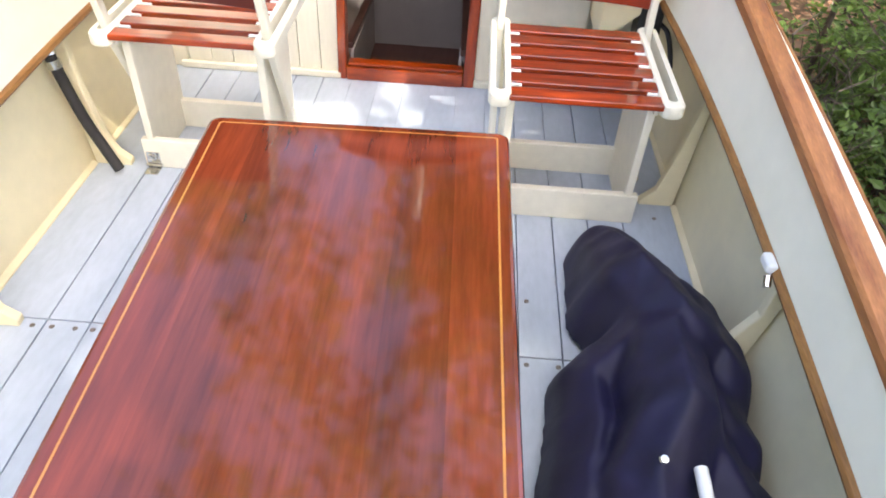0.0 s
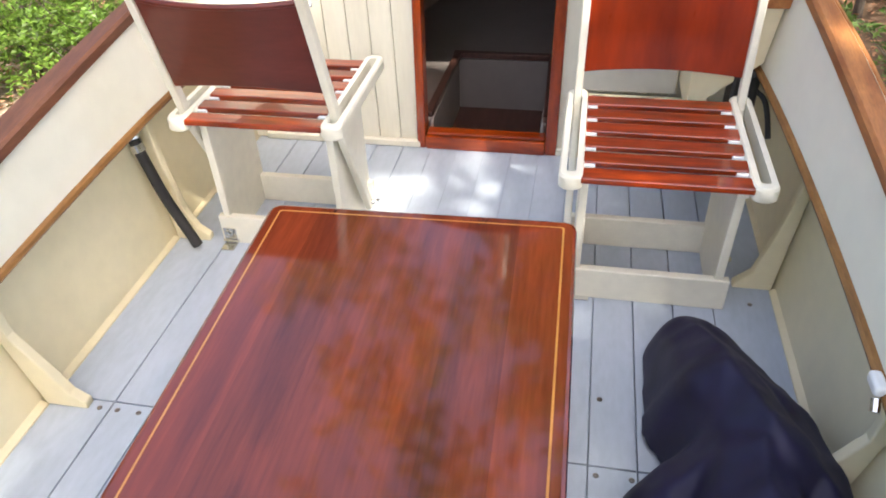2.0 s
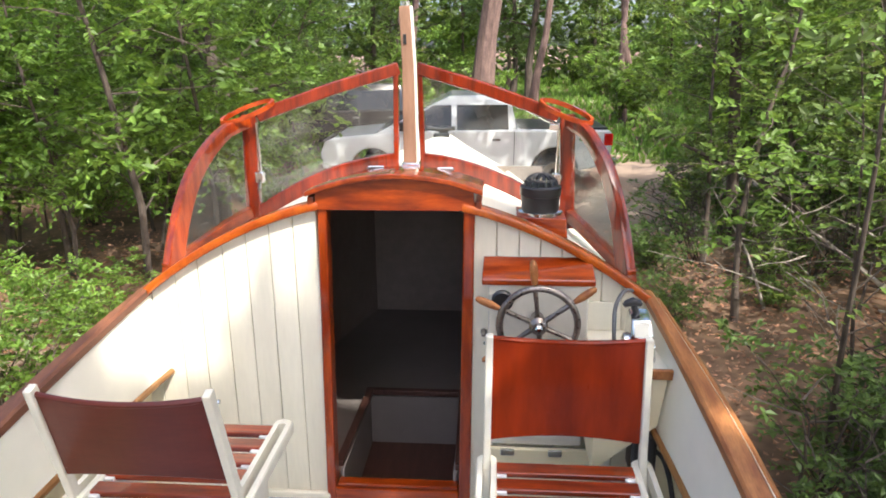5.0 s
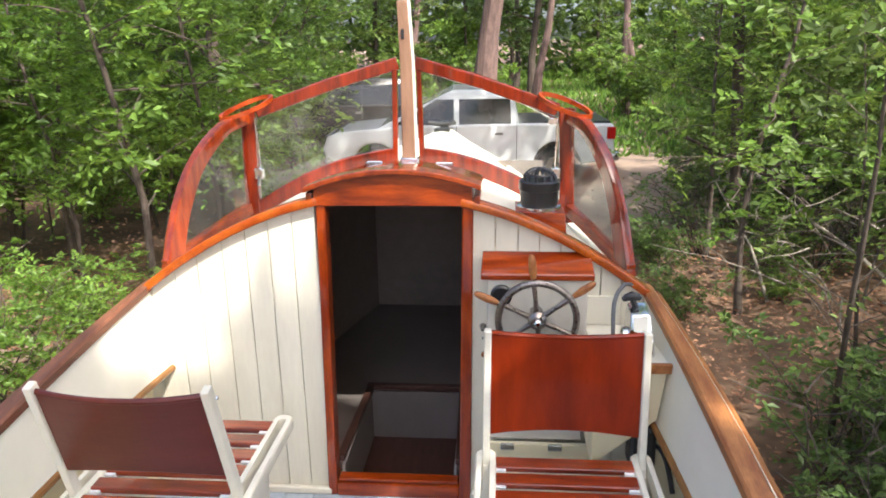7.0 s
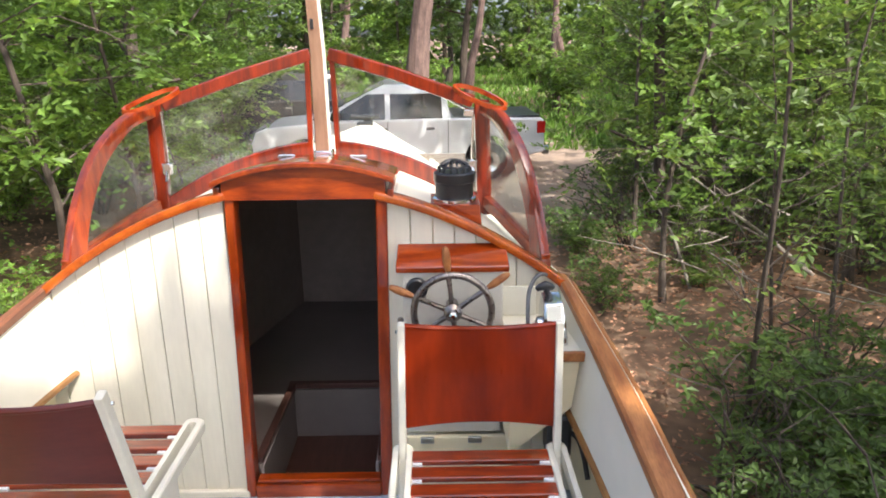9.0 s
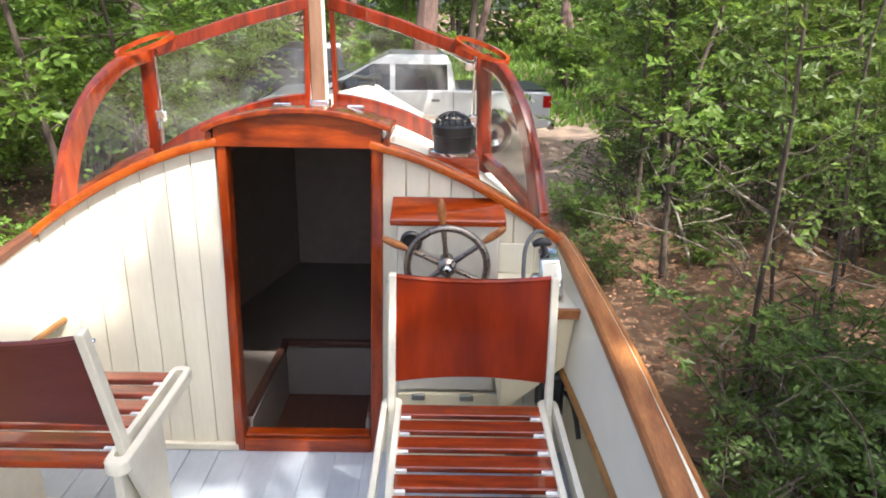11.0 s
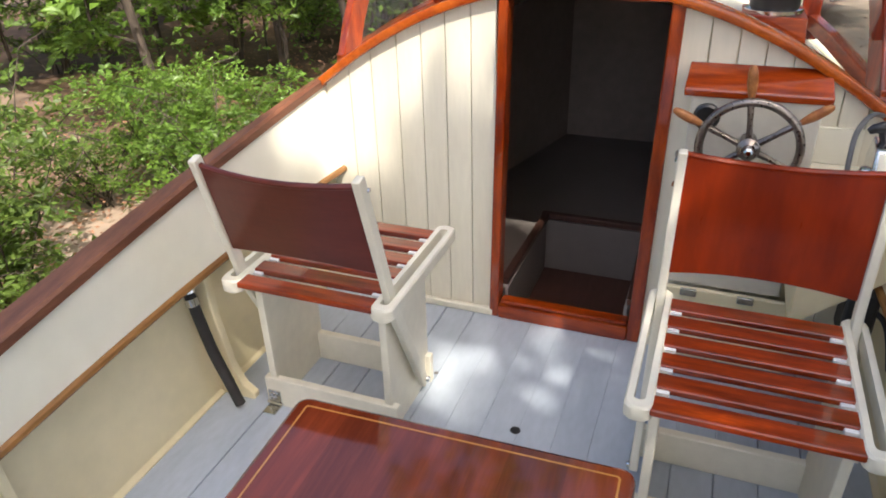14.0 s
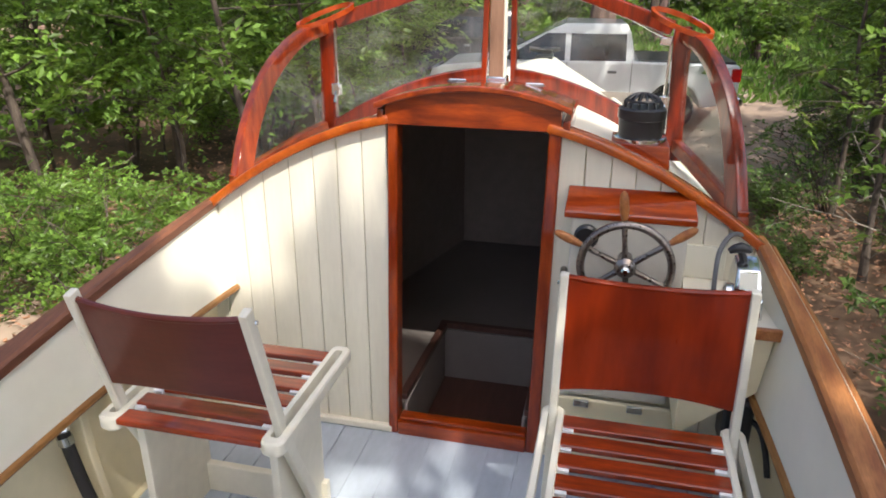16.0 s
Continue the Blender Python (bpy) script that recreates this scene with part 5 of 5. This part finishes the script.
tp, tr = limb((3.75, 7.8, GROUND - 0.05), (-0.04, 0.02, 1), 10.5, 0.09, 8, 0.10)
tube(tp, tr, 10, bm=wood)
for i in range(18):
    lp, lr = limb(tp[5 + i % 3], (-1.1 + 1.0 * RNG.uniform(), -1.0 + 1.4 * RNG.uniform(), 0.25), 5.2, 0.05, 6, 0.3)
    tube(lp, lr, 6, bm=wood)
part("trunk", wood, BARK, lean)
m = 7000
cc = np.stack([RNG.uniform(-0.6, 6.6, m), RNG.uniform(6.2, 10.2, m), RNG.uniform(6.4, 9.4, m)], 1)
cc = [q for q in cc if noise.noise((q[0] * 0.9, q[1] * 0.9, q[2] * 0.6)) < 0.22]
m = 10500
over = np.stack([RNG.uniform(-3.6, 3.4, m), RNG.uniform(1.0, 8.5, m), RNG.uniform(7.2, 10.0, m)], 1)
cc += [q for q in over if noise.noise((q[0] * 0.75, q[1] * 0.75, q[2] * 0.25)) + 0.5 * noise.noise((q[0] * 2.1, q[1] * 2.1, 3.3)) < (-0.03 if q[0] > -0.8 else -0.12)]
part("crown", leaves_mesh("crown", cc, 0.16, LEAF_A, flat=0.5), None, lean)
# leafy understorey to port
for i, (x, y) in enumerate(scatter(30, (-10.5, -2.6, 4.2, 14.0), 1.0, lambda x, y: x > -1.9 - 0.13 * y, 97)):
    plant("sapling", PORT_UNDER[i % 3], (x, y, GROUND - 0.03), 79 * i, 0.75 + 0.45 * ((i * 43) % 10) / 10, "young understorey tree with a bare dark stem and leafy sprays", "sapling", "understorey trees")
# unseen wood astern of the boat, added to darken what the varnish reflects
for i, (x, y) in enumerate(scatter(11, (-16, 16, -24, -11), 3.2, lambda x, y: False, 77)):
    plant("tree", FAR_TREES[i % 3], (x, y, GROUND - 0.04), 59 * i, 0.9 + 0.3 * ((i * 37) % 10) / 10, "unseen leafy green tree astern, added to darken reflections", "tree", "trees astern")
for i, (x, y) in enumerate(scatter(22, (-13, 13, -4, 20), 1.5, lambda x, y: clear_low(x, y) or abs(x) < 2.6 or (0 < x < 4.6 and y < 5), 21)):
    plant("sapling", SAPLINGS[i % 3], (x, y, GROUND - 0.03), 67 * i, 0.8 + 0.5 * ((i * 29) % 10) / 10, "slim young tree in the undergrowth", "sapling", "saplings")
for i, (x, y) in enumerate(scatter(64, (-11, 11, -5, 20), 0.9, lambda x, y: clear_low(x, y) or (1.5 < x < 6.0 and -0.6 < y < 7.0) or (-8.5 < x < 0 and 3.6 < y < 8.6) or (-3.2 < x < 0 and y < 0.8), 3)):
    k = (0, 2, 0, 1, 3)[i % 5] if x < 0 else (1, 3, 2, 1)[i % 4]
    plant("shrub", SHRUBS[k], (x, y, GROUND - 0.03), 97 * i, 0.7 + 0.5 * ((i * 53) % 10) / 10, ("bright green leafy shrub beside the boat" if k == 0 else "green undergrowth shrub on the forest floor"), "shrub", "undergrowth")

for i, (x, y) in enumerate(scatter(44, (-24, 26, 19, 47), 1.6, lambda x, y: abs(x - 2.5) < 1.6 and y < 29, 31)):
    plant("shrub", FAR_SHRUBS[i % 2], (x, y, GROUND - 0.03), 97 * i, 0.9 + 0.5 * ((i * 53) % 10) / 10, "green shrub beyond the clearing", "shrub", "far undergrowth")

# open, twiggy undergrowth close to starboard
for i, (x, y) in enumerate(scatter(42, (1.9, 6.6, -0.5, 9.0), 0.58, lambda x, y: clear(x, y) and y > 7, 41)):
    if i % 3 == 0:
        plant("shrub", SHRUBS[(3, 1)[i % 2]], (x, y, GROUND - 0.03), 61 * i, 0.42 + 0.25 * ((i * 31) % 10) / 10, "low dark green shrub under the boat's side", "shrub", "undergrowth")
    elif i % 3 == 1:
        plant("shrub", TWIGS, (x, y, GROUND - 0.03), 61 * i, 0.8 + 0.5 * ((i * 31) % 10) / 10, "sparse twiggy shrub with few leaves", "shrub", "twiggy shrubs")
    else:
        plant("sapling", THIN, (x, y, GROUND - 0.03), 61 * i, 0.55 + 0.4 * ((i * 31) % 10) / 10, "thin brown-stemmed sapling with sparse leaves", "sapling", "saplings")
for i, (x, y) in enumerate(scatter(26, (2.8, 10.0, 3.0, 13.0), 1.05, lambda x, y: x < 2.0 + 0.14 * y, 83)):
    plant("sapling", BARE_FOOT[i % 3], (x, y, GROUND - 0.03), 71 * i, 0.8 + 0.4 * ((i * 43) % 10) / 10, "young understorey tree with a bare dark stem and leafy sprays", "sapling", "understorey trees")
for i, (x, y) in enumerate(((2.5, 0.9), (2.3, 1.5), (2.9, 1.3), (2.8, 2.0), (3.3, 2.3), (3.4, 1.2), (3.8, 1.7), (4.4, 1.2), (4.6, 2.3), (4.2, 0.4), (2.25, -0.35), (3.5, 0.5))):
    plant("shrub", (SHRUBS[3], TWIGS, SHRUBS[3])[i % 3], (x, y, GROUND - 0.03), 50 * i, (0.62, 1.1, 0.6)[i % 3] + 0.06 * (i % 4), "dark green leafy shrub beside the boat", "shrub", "undergrowth")
# unseen trees off the starboard beam, added to keep that side in the shade
for k, (x, y, q) in enumerate(((9.6, -6.2, 1.0),)):
    plant("tree", TREES[(1, 0)[k]], (x, y, GROUND - 0.04), 25 + 99 * k, q, "unseen leafy tree off the boat's starboard side, added for shade", "tree", "shade trees")

# far foliage that closes the view
g = np.random.default_rng(17)
m = 36000
ang, rad = g.uniform(0.3, 2.84, m), g.uniform(48, 66, m)
zz = g.uniform(0, 1, m) ** 1.2 * 19
cc = np.stack([rad * np.cos(ang), 6 + rad * np.sin(ang), GROUND + zz], 1)
far = new("far_woods", leaves_mesh("far_woods", cc, 0.75, LEAF_C, flat=0.3))
tagged(far, "dense green wood far beyond the clearing", "woods", kind="stuff")
# fallen leaves and grass
m = 38000
xy = np.stack([g.uniform(-8, 8, m) * np.where(g.uniform(size=m) < 0.5, 1, 0.7), g.uniform(-2, 14, m)], 1)
xy = xy[((np.abs(xy[:, 0]) > 1.2) | (xy[:, 1] > 3)) & (xy[:, 1] < 7 + 6 * g.uniform(size=len(xy)) ** 2)]
m = len(xy)
lit = leaves_mesh("leaf_litter", np.c_[xy, np.full(m, GROUND + 0.05) + g.uniform(-0.02, 0.07, m)], 0.044, LITTER, flat=0.88, long=1.3)
tagged(new("leaf_litter", lit), "dry brown fallen leaves over the forest floor", "leaf litter", kind="stuff")
m = 38000
xy = np.stack([g.uniform(-16, 20, m), 15 + 42 * g.uniform(0, 1, m) ** 1.2], 1)
gr = leaves_mesh("grass", np.c_[xy, np.full(m, GROUND)], 0.15, GRASS, flat=0.0, droop=-1.6, long=2.2)
tagged(new("grass", gr), "sunlit green grass of the clearing", "grass", kind="stuff")
# bright bushes close along the port side
for i, (x, y) in enumerate(scatter(7, (-5.2, -2.5, 0.4, 4.0), 1.0, lambda x, y: x > -3.1 - 0.15 * (4 - y), 63)):
    plant("shrub", SHRUBS[(0, 0, 2)[i % 3]], (x, y, GROUND - 0.03), 83 * i, 0.58 + 0.3 * ((i * 53) % 10) / 10, "bright green leafy shrub beside the boat", "shrub", "undergrowth")
# fallen and dead branches to starboard
TANGLE = []
gb = np.random.default_rng(29)
for i in range(24):
    p = (gb.uniform(3.0, 4.9), gb.uniform(4.4, 7.0), gb.uniform(-1.05, -0.1))
    TANGLE.append((p, (p[0] + gb.normal() * 0.7, p[1] + gb.normal() * 0.6, min(max(p[2] + gb.normal() * 0.5, -1.15), 0.5)), gb.uniform(0.005, 0.012)))
for i, (p, q, r) in enumerate((((5.10, 7.0, -1.22), (2.85, 7.1, 0.60), 0.10), ((4.9, 5.6, -1.15), (3.4, 6.3, 0.1), 0.03), ((3.3, 5.2, -1.15), (3.0, 5.6, 0.2), 0.02), *TANGLE)):
    dv = Vector(q) - Vector(p)
    bb = bmesh.new()
    lp, lr = limb(p, dv, dv.length, r, 7, 0.18)
    tube(lp, lr, 7, bm=bb)
    for j in range(2, 7):
        sp, sr = limb(lp[j], RNG.normal(size=3), dv.length * 0.28, lr[j] * 0.6, 4, 0.5)
        tube(sp, sr, 5, bm=bb)
    solo("dead_branch", bb, DEAD_WOOD if i else BARK, "bare grey dead branch tangled in the undergrowth" if i else "thick leaning bare dead trunk", "branch", "dead branches")


# ---------------------------------------------------------------- pickups
def pickup(at, turn, paint, label):
    """Four-door pickup, nose to -x, local origin on the ground under its middle."""
    r = thing("pickup_truck", (0, 0, 0), label, "pickup truck", "parked pickups")
    hw = 0.98
    side = [(-2.85, 0.50), (-2.88, 0.80), (-2.80, 1.02), (-2.60, 1.10), (-1.45, 1.20), (-1.25, 1.22), (0.95, 1.24), (2.80, 1.22), (2.86, 1.15), (2.86, 0.55), (2.35, 0.45)]

    def arch_pts(cx):
        return [(cx + 0.47 * math.cos(a), 0.42 + 0.47 * math.sin(a)) for a in [math.pi * i / 10 for i in range(11)]]
    outline = side + arch_pts(1.75) + [(1.1, 0.40), (-1.1, 0.40)] + arch_pts(-1.85)
    part("body", plate(outline, 2 * hw, lambda u, v, w: (u, -hw + w, v), bevel=0.04), paint, r)
    lo = [(-1.80, -hw + 0.04, 1.16), (1.02, -hw + 0.04, 1.19), (1.02, hw - 0.04, 1.19), (-1.80, hw - 0.04, 1.16)]
    mid = [(-0.66, -hw + 0.16, 1.72), (0.90, -hw + 0.16, 1.74), (0.90, hw - 0.16, 1.74), (-0.66, hw - 0.16, 1.72)]
    hi = [(-0.30, -hw + 0.22, 1.88), (0.82, -hw + 0.22, 1.89), (0.82, hw - 0.22, 1.89), (-0.30, hw - 0.22, 1.90)]
    part("cab", sweep(None, [lo, mid, hi], bevel=0.04), paint, r)
    for s in (-1, 1):
        def pane(pts, nm):
            b = bmesh.new()
            vs = [b.verts.new((u, s * (hw - 0.04 - (v - 1.19) * 0.12 / 0.53 + 0.006), v)) for u, v in pts]
            f = b.faces.new(vs)
            ex = bmesh.ops.extrude_face_region(b, geom=[f])
            bmesh.ops.translate(b, verts=[v for v in ex["geom"] if isinstance(v, bmesh.types.BMVert)], vec=(0, -s * 0.01, 0))
            part(nm, b, CAR_GLASS, r, "dark tinted window")
        pane([(-1.46, 1.23), (-0.28, 1.23), (-0.28, 1.71), (-0.62, 1.71)], "front_window")
        pane([(-0.18, 1.23), (0.84, 1.23), (0.82, 1.71), (-0.18, 1.71)], "rear_window")
        for x in (-0.30, 0.62):
            part("door_handle", box(x - 0.10, x + 0.06, s * hw - 0.015, s * hw + 0.03, 1.02, 1.07, 0.01), GREY_TRIM, r)
        part("door_seam", box(-0.24, -0.225, s * hw - 0.004, s * hw + 0.004, 0.55, 1.20, 0), GREY_TRIM, r)
        part("door_seam", box(0.94, 0.955, s * hw - 0.004, s * hw + 0.004, 0.55, 1.20, 0), GREY_TRIM, r)
        part("mirror", box(-1.30, -1.14, min(s * 1.0, s * 1.22), max(s * 1.0, s * 1.22), 1.24, 1.42, 0.03), BLACK, r)
        part("tail_lamp", box(2.70, 2.875, min(s * 0.80, s * 0.995), max(s * 0.80, s * 0.995), 0.92, 1.16, 0.02), RED_LENS, r, "red tail lamp")
        part("head_lamp", box(-2.86, -2.62, min(s * 0.66, s * 0.96), max(s * 0.66, s * 0.96), 0.80, 1.00, 0.03), CHROME, r)
        for x in (-1.85, 1.75):
            wl2 = part("wheel", lathe([(0.001, 0), (0.10, 0.0), (0.22, 0.03), (0.24, 0.0), (0.24, -0.2), (0.001, -0.2)], (x, s * (hw - 0.02), 0.38), (0, s, 0), 24), CHROME, r)
            part("tyre", lathe([(0.235, 0.0), (0.36, 0.0), (0.38, -0.03), (0.38, -0.20), (0.35, -0.23), (0.235, -0.23), (0.235, 0.0)], (x, s * (hw - 0.02), 0.38), (0, s, 0), 28), RUBBER, wl2)
    b = bmesh.new()
    vs = [b.verts.new(p) for p in ((-1.575, -0.80, 1.27), (-1.575, 0.80, 1.27), (-0.70, 0.72, 1.70), (-0.70, -0.72, 1.70))]
    for v in vs:
        v.co.x -= 0.03
    f = b.faces.new(vs)
    ex = bmesh.ops.extrude_face_region(b, geom=[f])
    bmesh.ops.translate(b, verts=[v for v in ex["geom"] if isinstance(v, bmesh.types.BMVert)], vec=(0.01, 0, 0))
    part("windscreen", b, CAR_GLASS, r)
    part("grille", box(-2.90, -2.84, -0.62, 0.62, 0.72, 1.00, 0.02), GREY_TRIM, r)
    part("bumper", box(-2.98, -2.80, -0.96, 0.96, 0.48, 0.68, 0.04), CHROME, r)
    part("bumper", box(2.84, 2.98, -0.94, 0.94, 0.48, 0.66, 0.04), CHROME, r)
    part("bed_liner", box(1.08, 2.78, -0.86, 0.86, 1.215, 1.262, 0.01), BLACK, r, "dark bed liner")
    r.matrix_basis = pose(*at, 0, 0, turn)
    return r


pickup((-0.30, 12.6, GROUND + 0.0), 3, CAR_WHITE, "white four-door pickup truck parked in the clearing")
pickup((-3.1, 17.0, GROUND + 0.0), 8, CAR_BLACK, "black pickup truck parked behind the white one")
